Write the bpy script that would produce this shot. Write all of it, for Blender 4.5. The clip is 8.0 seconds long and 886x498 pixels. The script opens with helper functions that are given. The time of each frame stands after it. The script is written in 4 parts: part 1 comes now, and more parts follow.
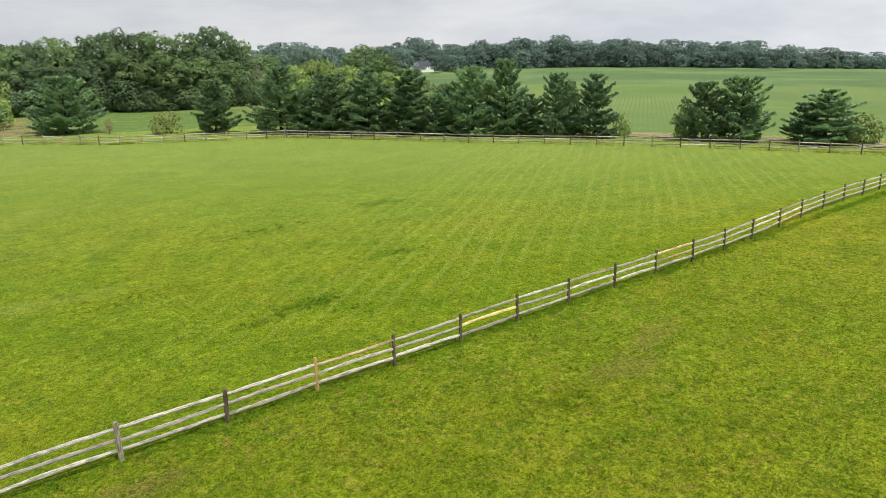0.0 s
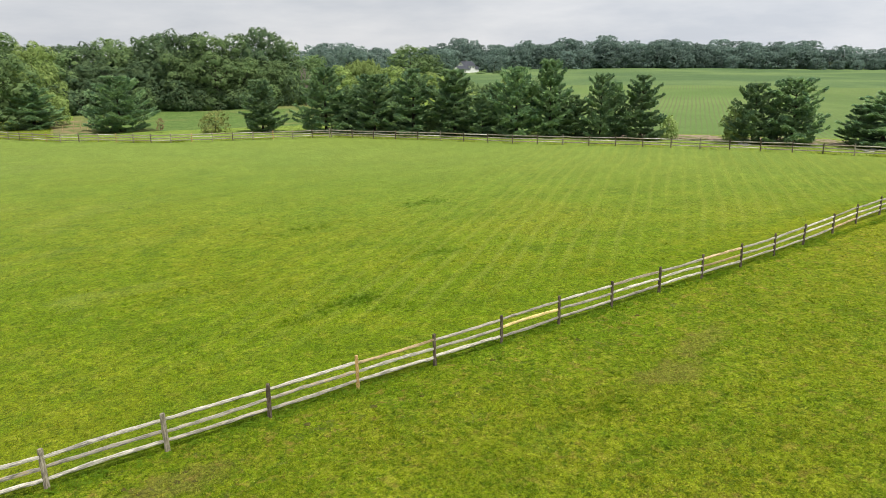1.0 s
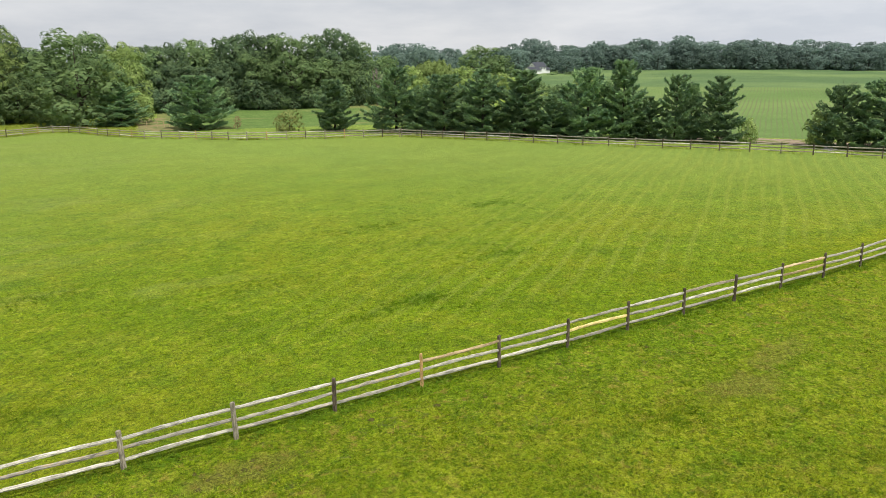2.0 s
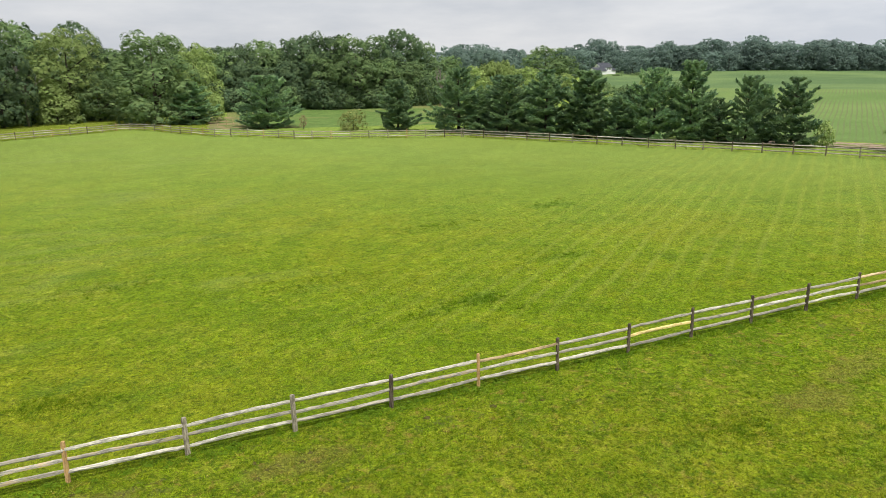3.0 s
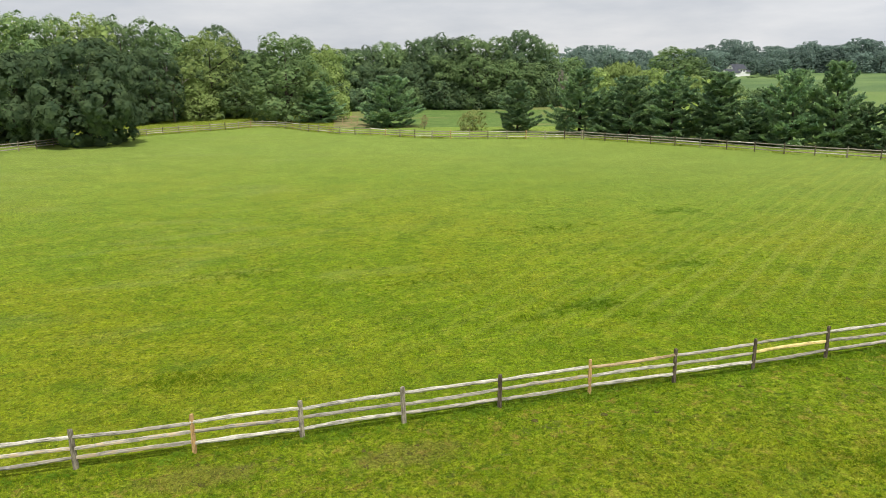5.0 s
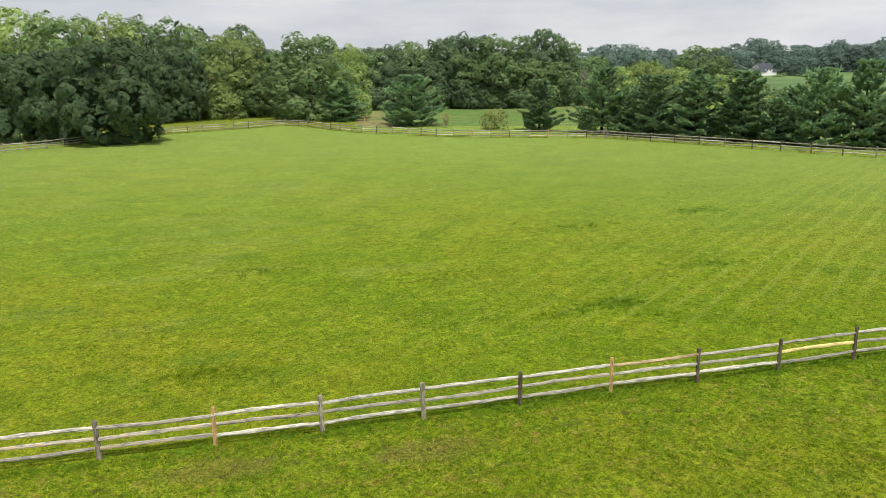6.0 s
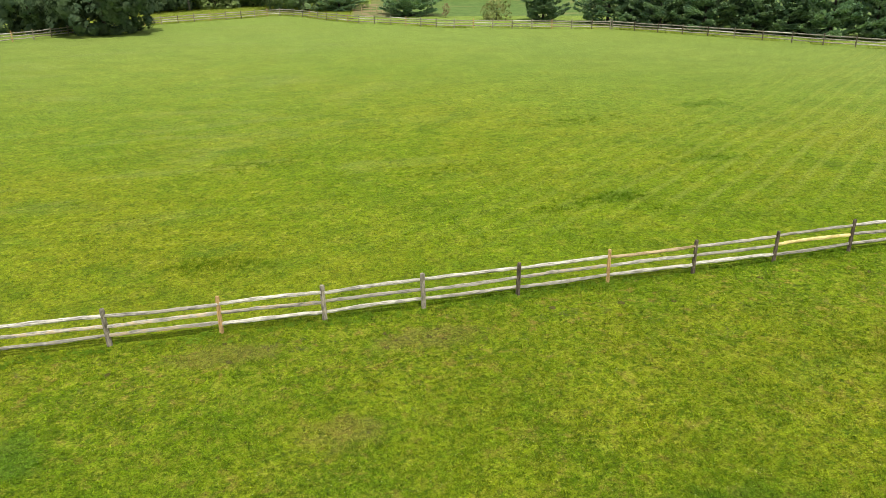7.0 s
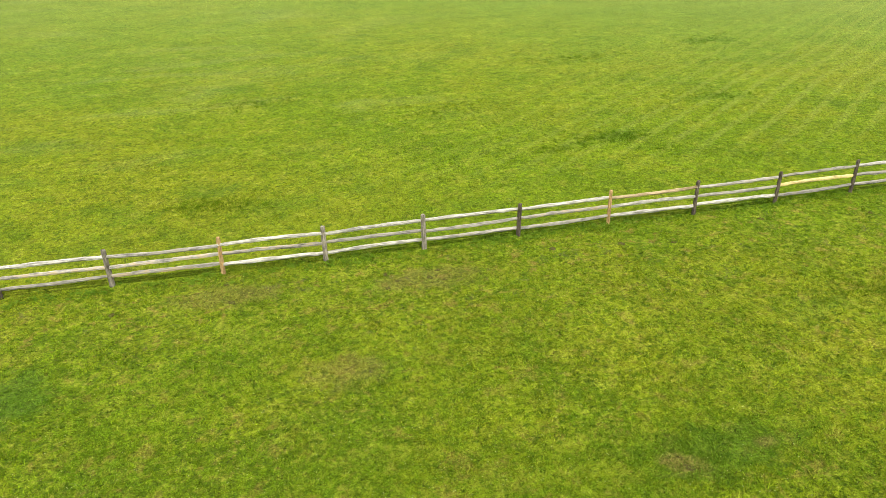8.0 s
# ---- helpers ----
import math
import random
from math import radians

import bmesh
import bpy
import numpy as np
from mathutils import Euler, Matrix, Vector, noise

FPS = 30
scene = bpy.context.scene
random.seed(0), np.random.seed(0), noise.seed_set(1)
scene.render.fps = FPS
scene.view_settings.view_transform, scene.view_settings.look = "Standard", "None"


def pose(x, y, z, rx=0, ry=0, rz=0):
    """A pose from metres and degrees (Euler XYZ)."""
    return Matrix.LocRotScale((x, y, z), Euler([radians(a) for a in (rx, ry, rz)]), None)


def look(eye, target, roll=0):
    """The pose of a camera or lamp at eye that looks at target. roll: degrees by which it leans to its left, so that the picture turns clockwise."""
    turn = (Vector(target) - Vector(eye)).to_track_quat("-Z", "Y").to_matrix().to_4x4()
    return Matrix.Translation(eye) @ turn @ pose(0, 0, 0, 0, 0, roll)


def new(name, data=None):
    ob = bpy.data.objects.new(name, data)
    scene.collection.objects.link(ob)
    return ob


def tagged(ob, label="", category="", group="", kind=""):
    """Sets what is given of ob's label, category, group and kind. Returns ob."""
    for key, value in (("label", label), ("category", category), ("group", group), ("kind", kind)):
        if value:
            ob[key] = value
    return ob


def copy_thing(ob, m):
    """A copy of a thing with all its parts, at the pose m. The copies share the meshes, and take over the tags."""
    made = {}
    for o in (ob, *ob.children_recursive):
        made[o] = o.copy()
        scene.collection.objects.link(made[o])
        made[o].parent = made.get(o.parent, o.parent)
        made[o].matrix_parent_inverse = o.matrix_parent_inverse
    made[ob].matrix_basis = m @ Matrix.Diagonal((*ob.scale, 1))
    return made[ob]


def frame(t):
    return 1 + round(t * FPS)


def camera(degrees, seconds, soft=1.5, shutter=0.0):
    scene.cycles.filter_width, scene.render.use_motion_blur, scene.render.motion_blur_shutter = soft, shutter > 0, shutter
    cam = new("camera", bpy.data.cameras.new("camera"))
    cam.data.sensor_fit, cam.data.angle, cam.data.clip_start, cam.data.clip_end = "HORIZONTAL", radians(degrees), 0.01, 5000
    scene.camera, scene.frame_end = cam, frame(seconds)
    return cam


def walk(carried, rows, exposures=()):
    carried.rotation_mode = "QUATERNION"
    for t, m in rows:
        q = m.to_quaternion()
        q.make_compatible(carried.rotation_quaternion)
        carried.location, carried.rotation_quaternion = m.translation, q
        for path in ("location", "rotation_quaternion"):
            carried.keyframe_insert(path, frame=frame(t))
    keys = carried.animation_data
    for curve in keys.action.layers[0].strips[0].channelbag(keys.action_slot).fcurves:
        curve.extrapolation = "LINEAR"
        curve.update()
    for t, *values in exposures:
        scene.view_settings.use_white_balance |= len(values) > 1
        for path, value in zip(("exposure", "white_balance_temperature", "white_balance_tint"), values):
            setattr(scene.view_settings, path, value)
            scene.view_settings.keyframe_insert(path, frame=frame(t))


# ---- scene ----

# ---------------------------------------------------------------- camera: a hovering drone that pans left, then tilts down
cam = camera(64.7, 8.0, soft=0.75)
ROWS = [  # seconds, x, y, z, yaw, pitch, roll
    (0.0, -9.41, -19.60, 10.60, -37.04, -14.99, -0.66),
    (0.2, -9.41, -19.59, 10.60, -37.03, -14.98, -0.66),
    (0.3, -9.41, -19.59, 10.60, -36.96, -14.97, -0.65),
    (0.4, -9.41, -19.58, 10.59, -36.70, -14.97, -0.64),
    (0.5, -9.41, -19.58, 10.59, -36.33, -14.96, -0.63),
    (0.7, -9.42, -19.57, 10.59, -35.21, -14.94, -0.62),
    (1.0, -9.42, -19.56, 10.59, -33.54, -14.91, -0.59),
    (1.5, -9.42, -19.51, 10.57, -30.74, -14.85, -0.53),
    (2.0, -9.42, -19.45, 10.54, -27.98, -14.80, -0.48),
    (3.5, -9.42, -19.41, 10.48, -20.57, -14.67, -0.43),
    (4.0, -9.42, -19.39, 10.46, -18.16, -14.63, -0.41),
    (4.5, -9.43, -19.37, 10.44, -15.77, -14.59, -0.37),
    (5.0, -9.44, -19.35, 10.41, -13.37, -14.54, -0.34),
    (5.2, -9.44, -19.34, 10.38, -12.42, -14.50, -0.33),
    (5.55, -9.44, -19.33, 10.33, -11.66, -14.52, -0.35),
    (6.0, -9.44, -19.32, 10.28, -11.62, -14.55, -0.38),
    (6.3, -9.43, -19.31, 10.23, -11.62, -14.68, -0.40),
    (6.4, -9.43, -19.31, 10.21, -11.61, -15.17, -0.40),
    (6.5, -9.43, -19.33, 10.19, -11.60, -15.81, -0.40),
    (6.6, -9.43, -19.34, 10.17, -11.60, -16.50, -0.39),
    (6.7, -9.43, -19.35, 10.15, -11.59, -17.90, -0.38),
    (6.85, -9.44, -19.36, 10.12, -11.57, -20.25, -0.37),
    (7.0, -9.44, -19.36, 10.10, -11.56, -22.91, -0.36),
    (7.1, -9.45, -19.36, 10.10, -11.56, -24.20, -0.36),
    (7.2, -9.45, -19.35, 10.11, -11.57, -25.60, -0.35),
    (7.3, -9.46, -19.34, 10.12, -11.58, -26.55, -0.35),
    (7.5, -9.46, -19.33, 10.13, -11.59, -27.68, -0.34),
    (7.7, -9.47, -19.32, 10.13, -11.60, -27.84, -0.33),
    (8.0, -9.48, -19.31, 10.14, -11.62, -27.88, -0.32),
]
walk(cam, [(t, pose(x, y, z, 90 + pitch, 0, yaw) @ pose(0, 0, 0, 0, 0, roll)) for t, x, y, z, yaw, pitch, roll in ROWS],
     exposures=((0.0, -0.17), (6.3, -0.16), (6.8, -0.14), (7.3, 0.10), (8.0, 0.10)))

# ---------------------------------------------------------------- light: high hazy sun under a pale summer sky
SUN_DIR = Vector((0.06, -0.40, 0.915)).normalized()
SUN_POWER, SKY_POWER = 4.4, 1.02

sun = new("sun", bpy.data.lights.new("sun", "SUN"))
sun.data.energy, sun.data.angle, sun.data.color = SUN_POWER, radians(1.0), (1.0, 0.96, 0.88)
sun.matrix_world = look((0, 0, 60), Vector((0, 0, 60)) - SUN_DIR)

world = bpy.data.worlds.new("world")
scene.world = world
world.use_nodes = True


def build_sky():
    nt = world.node_tree
    nt.nodes.clear()
    out, bg = nt.nodes.new("ShaderNodeOutputWorld"), nt.nodes.new("ShaderNodeBackground")
    sky = nt.nodes.new("ShaderNodeTexSky")
    sky.sky_type, sky.sun_disc = "NISHITA", False
    sky.sun_elevation = math.asin(SUN_DIR.z)
    sky.sun_rotation = math.atan2(SUN_DIR.x, SUN_DIR.y)
    sky.dust_density = 3.0
    dim = nt.nodes.new("ShaderNodeVectorMath")
    dim.operation = "SCALE"
    dim.inputs["Scale"].default_value = 0.1
    nt.links.new(sky.outputs[0], dim.inputs[0])
    # a high veil of cloud, stretched level
    coord, mapping = nt.nodes.new("ShaderNodeTexCoord"), nt.nodes.new("ShaderNodeMapping")
    mapping.inputs["Scale"].default_value = (2.2, 2.2, 9.0)
    veil = nt.nodes.new("ShaderNodeTexNoise")
    veil.inputs["Scale"].default_value, veil.inputs["Detail"].default_value, veil.inputs["Roughness"].default_value = 1.6, 6.0, 0.55
    ramp = nt.nodes.new("ShaderNodeValToRGB")
    ramp.color_ramp.elements[0].position, ramp.color_ramp.elements[1].position = 0.36, 0.66
    ramp.color_ramp.elements[0].color = (0.69, 0.73, 0.80, 1)
    ramp.color_ramp.elements[1].color = (0.95, 0.96, 0.985, 1)
    mix = nt.nodes.new("ShaderNodeMix")
    mix.data_type = "RGBA"
    mix.inputs[0].default_value = 0.88
    nt.links.new(coord.outputs["Generated"], mapping.inputs[0])
    nt.links.new(mapping.outputs[0], veil.inputs["Vector"])
    nt.links.new(veil.outputs[0], ramp.inputs[0])
    nt.links.new(dim.outputs[0], mix.inputs[6])
    # the veil thins and brightens to the east
    east, thin, lift = nt.nodes.new("ShaderNodeVectorMath"), nt.nodes.new("ShaderNodeMapRange"), nt.nodes.new("ShaderNodeVectorMath")
    east.operation, lift.operation, thin.interpolation_type = "DOT_PRODUCT", "SCALE", "SMOOTHSTEP"
    east.inputs[1].default_value = (0.985, 0.17, 0.0)
    thin.inputs[1].default_value, thin.inputs[2].default_value, thin.inputs[3].default_value, thin.inputs[4].default_value = 0.62, 1.0, 0.95, 1.13
    nt.links.new(coord.outputs["Generated"], east.inputs[0])
    nt.links.new(east.outputs["Value"], thin.inputs[0])
    nt.links.new(ramp.outputs[0], lift.inputs[0])
    nt.links.new(thin.outputs[0], lift.inputs["Scale"])
    nt.links.new(lift.outputs[0], mix.inputs[7])
    nt.links.new(mix.outputs[2], bg.inputs[0])
    bg.inputs[1].default_value = SKY_POWER
    nt.links.new(bg.outputs[0], out.inputs[0])


build_sky()

# ---------------------------------------------------------------- materials


class Nodes:
    """A small helper to write node trees as expressions."""

    def __init__(self, name):
        self.mat = bpy.data.materials.new(name)
        self.mat.use_nodes = True
        self.nt = self.mat.node_tree
        self.bsdf = next(n for n in self.nt.nodes if n.type == "BSDF_PRINCIPLED")
        self.out = next(n for n in self.nt.nodes if n.type == "OUTPUT_MATERIAL")
        self.pos = self.nt.nodes.new("ShaderNodeNewGeometry")
        self.info = self.nt.nodes.new("ShaderNodeObjectInfo")
        self.coord = self.nt.nodes.new("ShaderNodeTexCoord")

    def put(self, socket, value):
        if isinstance(value, (int, float)):
            socket.default_value = value
        elif isinstance(value, tuple):
            socket.default_value = (*value, 1) if len(value) == 3 and len(socket.default_value) == 4 else value
        else:
            self.nt.links.new(value, socket)

    def math(self, op, a, b=0.0, clamp=False):
        n = self.nt.nodes.new("ShaderNodeMath")
        n.operation, n.use_clamp = op, clamp
        self.put(n.inputs[0], a), self.put(n.inputs[1], b)
        return n.outputs[0]

    def noise(self, vector, scale, detail=3.0, rough=0.55, distort=0.0):
        n = self.nt.nodes.new("ShaderNodeTexNoise")
        self.put(n.inputs["Vector"], vector)
        n.inputs["Scale"].default_value, n.inputs["Detail"].default_value = scale, detail
        n.inputs["Roughness"].default_value, n.inputs["Distortion"].default_value = rough, distort
        return n.outputs[0]

    def mapped(self, vector, scale=(1, 1, 1), turn=(0, 0, 0), move=(0, 0, 0)):
        n = self.nt.nodes.new("ShaderNodeMapping")
        self.put(n.inputs[0], vector)
        n.inputs["Scale"].default_value, n.inputs["Location"].default_value = scale, move
        n.inputs["Rotation"].default_value = [radians(a) for a in turn]
        return n.outputs[0]

    def step(self, value, low, high):
        n = self.nt.nodes.new("ShaderNodeMapRange")
        n.interpolation_type = "SMOOTHSTEP"
        self.put(n.inputs[0], value)
        n.inputs[1].default_value, n.inputs[2].default_value = low, high
        return n.outputs[0]

    def mix(self, factor, a, b, blend="MIX"):
        n = self.nt.nodes.new("ShaderNodeMix")
        n.data_type, n.blend_type = "RGBA", blend
        self.put(n.inputs[0], factor), self.put(n.inputs[6], a), self.put(n.inputs[7], b)
        return n.outputs[2]

    def axis(self, vector, n):
        s = self.nt.nodes.new("ShaderNodeSeparateXYZ")
        self.put(s.inputs[0], vector)
        return s.outputs[n]

    def spot(self, p, x, y, rx, ry, turn=0.0, ragged=0.9):
        """1 within a ragged patch round (x, y), 0 outside."""
        q = self.mapped(self.mapped(p, move=(-x, -y, 0)), turn=(0, 0, -turn))
        q = self.mapped(q, (1 / rx, 1 / ry, 0))
        n = self.nt.nodes.new("ShaderNodeVectorMath")
        n.operation = "LENGTH"
        self.put(n.inputs[0], q)
        edge = self.math("MULTIPLY", self.math("SUBTRACT", self.noise(p, 1.1, 5.0, 0.7, 0.3), 0.5), 3.2 * ragged)
        return self.step(self.math("ADD", n.outputs["Value"], edge), 1.25, 0.45)

    def scaled(self, colour, low, high, factor):
        """colour times a value that runs from low to high with factor."""
        v = self.math("ADD", self.math("MULTIPLY", factor, high - low), low)
        n = self.nt.nodes.new("ShaderNodeVectorMath")
        n.operation = "SCALE"
        self.put(n.inputs[0], colour), self.put(n.inputs["Scale"], v)
        return n.outputs[0]

    def done(self, colour, rough=0.8, bump=None, depth=0.02, strength=0.6, spec=0.3, through_light=0.0, sheen=0.0):
        self.put(self.bsdf.inputs["Base Color"], colour)
        self.put(self.bsdf.inputs["Roughness"], rough)
        self.bsdf.inputs["Specular IOR Level"].default_value = spec
        self.bsdf.inputs["Sheen Weight"].default_value = sheen
        if bump is not None:
            b = self.nt.nodes.new("ShaderNodeBump")
            b.inputs["Distance"].default_value, b.inputs["Strength"].default_value = depth, strength
            self.put(b.inputs["Height"], bump)
            self.nt.links.new(b.outputs[0], self.bsdf.inputs["Normal"])
        if through_light:
            t, m = self.nt.nodes.new("ShaderNodeBsdfTranslucent"), self.nt.nodes.new("ShaderNodeMixShader")
            self.put(t.inputs[0], colour)
            m.inputs[0].default_value = through_light
            self.nt.links.new(self.bsdf.outputs[0], m.inputs[1])
            self.nt.links.new(t.outputs[0], m.inputs[2])
            self.nt.links.new(m.outputs[0], self.out.inputs[0])
        return self.mat


def grass_tone(n):
    """Colour of the sward at a place: clover, thin yellowish turf, rank dark patches, dead grass, mown swaths."""
    p = n.pos.outputs["Position"]
    y = n.axis(p, 1)
    paddock = n.step(y, 0.6, -0.6)
    broad = n.noise(p, 0.05, 3.0, 0.55, 0.4)
    patch = n.noise(p, 0.30, 5.0, 0.62, 0.3)
    small = n.noise(p, 1.5, 5.0, 0.68, 0.2)
    tiny = n.noise(n.mapped(p, move=(7, 3, 0)), 4.2, 4.0, 0.7)
    tone = n.mix(n.math("MULTIPLY", n.step(broad, 0.38, 0.66), 0.8), GRASS_GREEN, GRASS_YELLOW)
    tone = n.mix(n.math("MULTIPLY", n.step(patch, 0.50, 0.66), 0.62), tone, GRASS_DEEP)
    tone = n.mix(n.math("MULTIPLY", n.step(patch, 0.48, 0.34), 0.50), tone, GRASS_YELLOW)
    tone = n.mix(n.math("MULTIPLY", n.step(small, 0.50, 0.64), 0.50), tone, GRASS_DEEP)
    tone = n.mix(n.math("MULTIPLY", n.step(small, 0.48, 0.34), 0.42), tone, GRASS_PALE)
    tone = n.mix(n.math("MULTIPLY", n.step(tiny, 0.55, 0.63), 0.80), tone, GRASS_DARK)
    # the tone runs paler and deeper over clumps a hand or two across
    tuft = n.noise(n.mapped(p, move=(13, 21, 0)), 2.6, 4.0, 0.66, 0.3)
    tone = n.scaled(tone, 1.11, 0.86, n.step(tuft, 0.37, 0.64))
    # coarse leaves and clover clumps a few fingers across, thickest on the grazed side
    speck = n.noise(n.mapped(p, move=(3, 17, 0)), 6.5, 4.0, 0.72, 0.2)
    depth = n.math("ADD", n.math("MULTIPLY", paddock, 0.55), 0.30)
    tone = n.mix(n.math("MULTIPLY", n.step(speck, 0.53, 0.64), depth), tone, GRASS_DARK)
    tone = n.mix(n.math("MULTIPLY", n.step(speck, 0.46, 0.36), n.math("MULTIPLY", depth, 0.55)), tone, GRASS_PALE)
    # far half of the mown field paled, grazing sheen and haze put into colour
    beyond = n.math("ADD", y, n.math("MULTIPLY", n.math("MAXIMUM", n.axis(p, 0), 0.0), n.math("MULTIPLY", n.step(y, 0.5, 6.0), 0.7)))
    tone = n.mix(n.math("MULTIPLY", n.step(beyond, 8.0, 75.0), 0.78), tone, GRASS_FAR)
    mottle = n.noise(n.mapped(p, (0.5, 1.0, 1), (0, 0, -12)), 0.55, 6.0, 0.72, 0.3)
    tone = n.scaled(tone, 0.92, 1.08, n.step(mottle, 0.34, 0.66))
    # grazed ground on the near side: browner, with dead thatch between the tufts
    lane = n.math("MULTIPLY", n.step(y, -4.5, -1.5), n.step(y, 0.2, -0.5))
    dead = n.math("MULTIPLY", n.step(n.noise(n.mapped(p, move=(31, 9, 0)), 2.2, 5.0, 0.72, 0.4), 0.53, 0.66), n.math("ADD", n.math("ADD", n.math("MULTIPLY", paddock, 0.48), 0.05), n.math("MULTIPLY", lane, 0.32)))
    tone = n.mix(dead, tone, GRASS_DEAD)
    # mown swaths, 1.2 m wide, that run to the north-east across the far side
    q = n.mapped(p, turn=(0, 0, 52))
    across = n.axis(q, 0)
    wob = n.math("MULTIPLY", n.noise(p, 0.06, 2.0), 1.4)
    wave = n.math("SINE", n.math("MULTIPLY", n.math("ADD", across, wob), 2 * math.pi / 1.2))
    where = n.math("MULTIPLY", n.math("MULTIPLY", n.step(across, -16.0, 0.0), n.step(across, 46.0, 34.0)), n.step(y, 2.0, 8.0))
    patchy = n.step(n.noise(n.mapped(q, (0.5, 0.05, 1)), 1.0, 2.0), 0.24, 0.52)
    swath = n.math("MULTIPLY", n.math("MULTIPLY", n.step(wave, 0.25, 0.98), where), n.math("MULTIPLY", n.math("MULTIPLY", patchy, n.step(small, 0.26, 0.60)), 0.38))
    tone = n.mix(swath, tone, GRASS_SWATH)
    # dull grey-green drifts of seeding grass over the west of the field
    drift = n.noise(n.mapped(p, (0.10, 0.34, 1), (0, 0, -14)), 1.0, 4.0, 0.6, 0.5)
    west = n.math("MULTIPLY", n.step(n.axis(p, 0), 8.0, -8.0), n.step(y, 6.0, 16.0))
    tone = n.mix(n.math("MULTIPLY", n.math("MULTIPLY", n.step(drift, 0.48, 0.68), west), 0.20), tone, GRASS_DRIFT)
    # rank patches that the stock leaves, and worn ones where the thatch shows
    for x0, y0, rx, ry, turn, weight in RANK_SPOTS:
        tone = n.mix(n.math("MULTIPLY", n.spot(p, x0, y0, rx, ry, turn), weight), tone, GRASS_RANK)
    for x0, y0, rx, ry, turn, weight in WORN_SPOTS:
        tone = n.mix(n.math("MULTIPLY", n.spot(p, x0, y0, rx, ry, turn), weight), tone, GRASS_WORN)
    return tone, p, small


GRASS_RANK, GRASS_WORN = (0.092, 0.172, 0.012), (0.225, 0.185, 0.045)
RANK_SPOTS = ((-1.7, -10.0, 2.0, 0.8, 0, 0.65), (4.0, 8.0, 1.2, 0.7, 20, 0.45), (2.0, 7.5, 1.0, 0.6, 15, 0.35), (2.3, 4.9, 0.7, 0.45, 0, 0.35), (-12.9, 6.7, 1.1, 0.5, 30, 0.55), (-12.8, 21.9, 1.8, 1.0, 0, 0.45),
              (-17.0, -5.0, 0.9, 1.3, 0, 0.8), (3.1, -5.9, 1.2, 0.7, 0, 0.35), (17.6, 23.7, 1.8, 0.8, 0, 0.5), (11.0, 12.0, 2.0, 0.6, 0, 0.4))
WORN_SPOTS = ((-2.85, -10.2, 0.45, 0.25, -20, 0.85), (-0.9, -10.1, 0.3, 0.2, 0, 0.6), (9.1, -5.6, 1.6, 0.7, 0, 0.5), (-9.0, -5.6, 1.2, 0.7, 0, 0.45), (12.2, -4.4, 2.0, 0.7, 10, 0.4), (-6.3, -1.9, 1.6, 0.7, 0, 0.5), (-12.2, -1.3, 1.5, 0.6, 0, 0.5))


GRASS_GREEN, GRASS_YELLOW, GRASS_DEEP = (0.156, 0.236, 0.006), (0.234, 0.264, 0.011), (0.110, 0.190, 0.006)
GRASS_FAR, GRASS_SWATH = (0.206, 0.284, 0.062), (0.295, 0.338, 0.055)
GRASS_DRIFT = (0.255, 0.285, 0.095)
GRASS_PALE, GRASS_DARK, GRASS_DEAD = (0.340, 0.352, 0.036), (0.078, 0.136, 0.005), (0.290, 0.228, 0.042)


def make_pasture():
    n = Nodes("pasture_grass")
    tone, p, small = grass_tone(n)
    fine, blades = n.noise(p, 9.0, 4.0, 0.75), n.noise(p, 34.0, 3.0, 0.75)
    tone = n.scaled(tone, 0.66, 1.34, n.step(fine, 0.34, 0.66))
    tone = n.scaled(tone, 0.62, 1.38, n.step(blades, 0.34, 0.66))
    # shade between the tufts put into the colour, deepest where the sward is rough
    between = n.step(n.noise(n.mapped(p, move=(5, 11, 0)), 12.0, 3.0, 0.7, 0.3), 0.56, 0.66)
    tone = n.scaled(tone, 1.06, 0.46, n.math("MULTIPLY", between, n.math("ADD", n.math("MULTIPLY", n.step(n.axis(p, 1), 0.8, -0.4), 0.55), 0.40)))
    # bare, trodden earth along the near side of the fence and in scattered scrapes
    y = n.axis(p, 1)
    lane = n.math("MULTIPLY", n.step(y, -6.0, -2.5), n.step(y, 0.3, -0.8))
    scrape = n.noise(p, 1.6, 5.0, 0.72, 0.5)
    bare = n.step(n.math("ADD", scrape, n.math("MULTIPLY", lane, 0.06)), 0.64, 0.74)
    bare = n.math("MULTIPLY", bare, n.step(y, 1.0, 0.0))
    tone = n.mix(n.math("MULTIPLY", bare, 0.45), tone, n.mix(fine, (0.075, 0.055, 0.03), (0.19, 0.15, 0.08)))
    height = n.math("ADD", n.math("MULTIPLY", fine, 1.0), n.math("MULTIPLY", blades, 0.5))
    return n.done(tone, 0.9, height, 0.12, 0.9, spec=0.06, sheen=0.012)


def make_blade(name, low, high, deep=None):
    n = Nodes(name)
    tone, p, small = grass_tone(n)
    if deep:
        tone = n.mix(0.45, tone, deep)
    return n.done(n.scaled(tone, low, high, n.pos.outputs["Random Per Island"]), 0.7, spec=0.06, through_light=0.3)


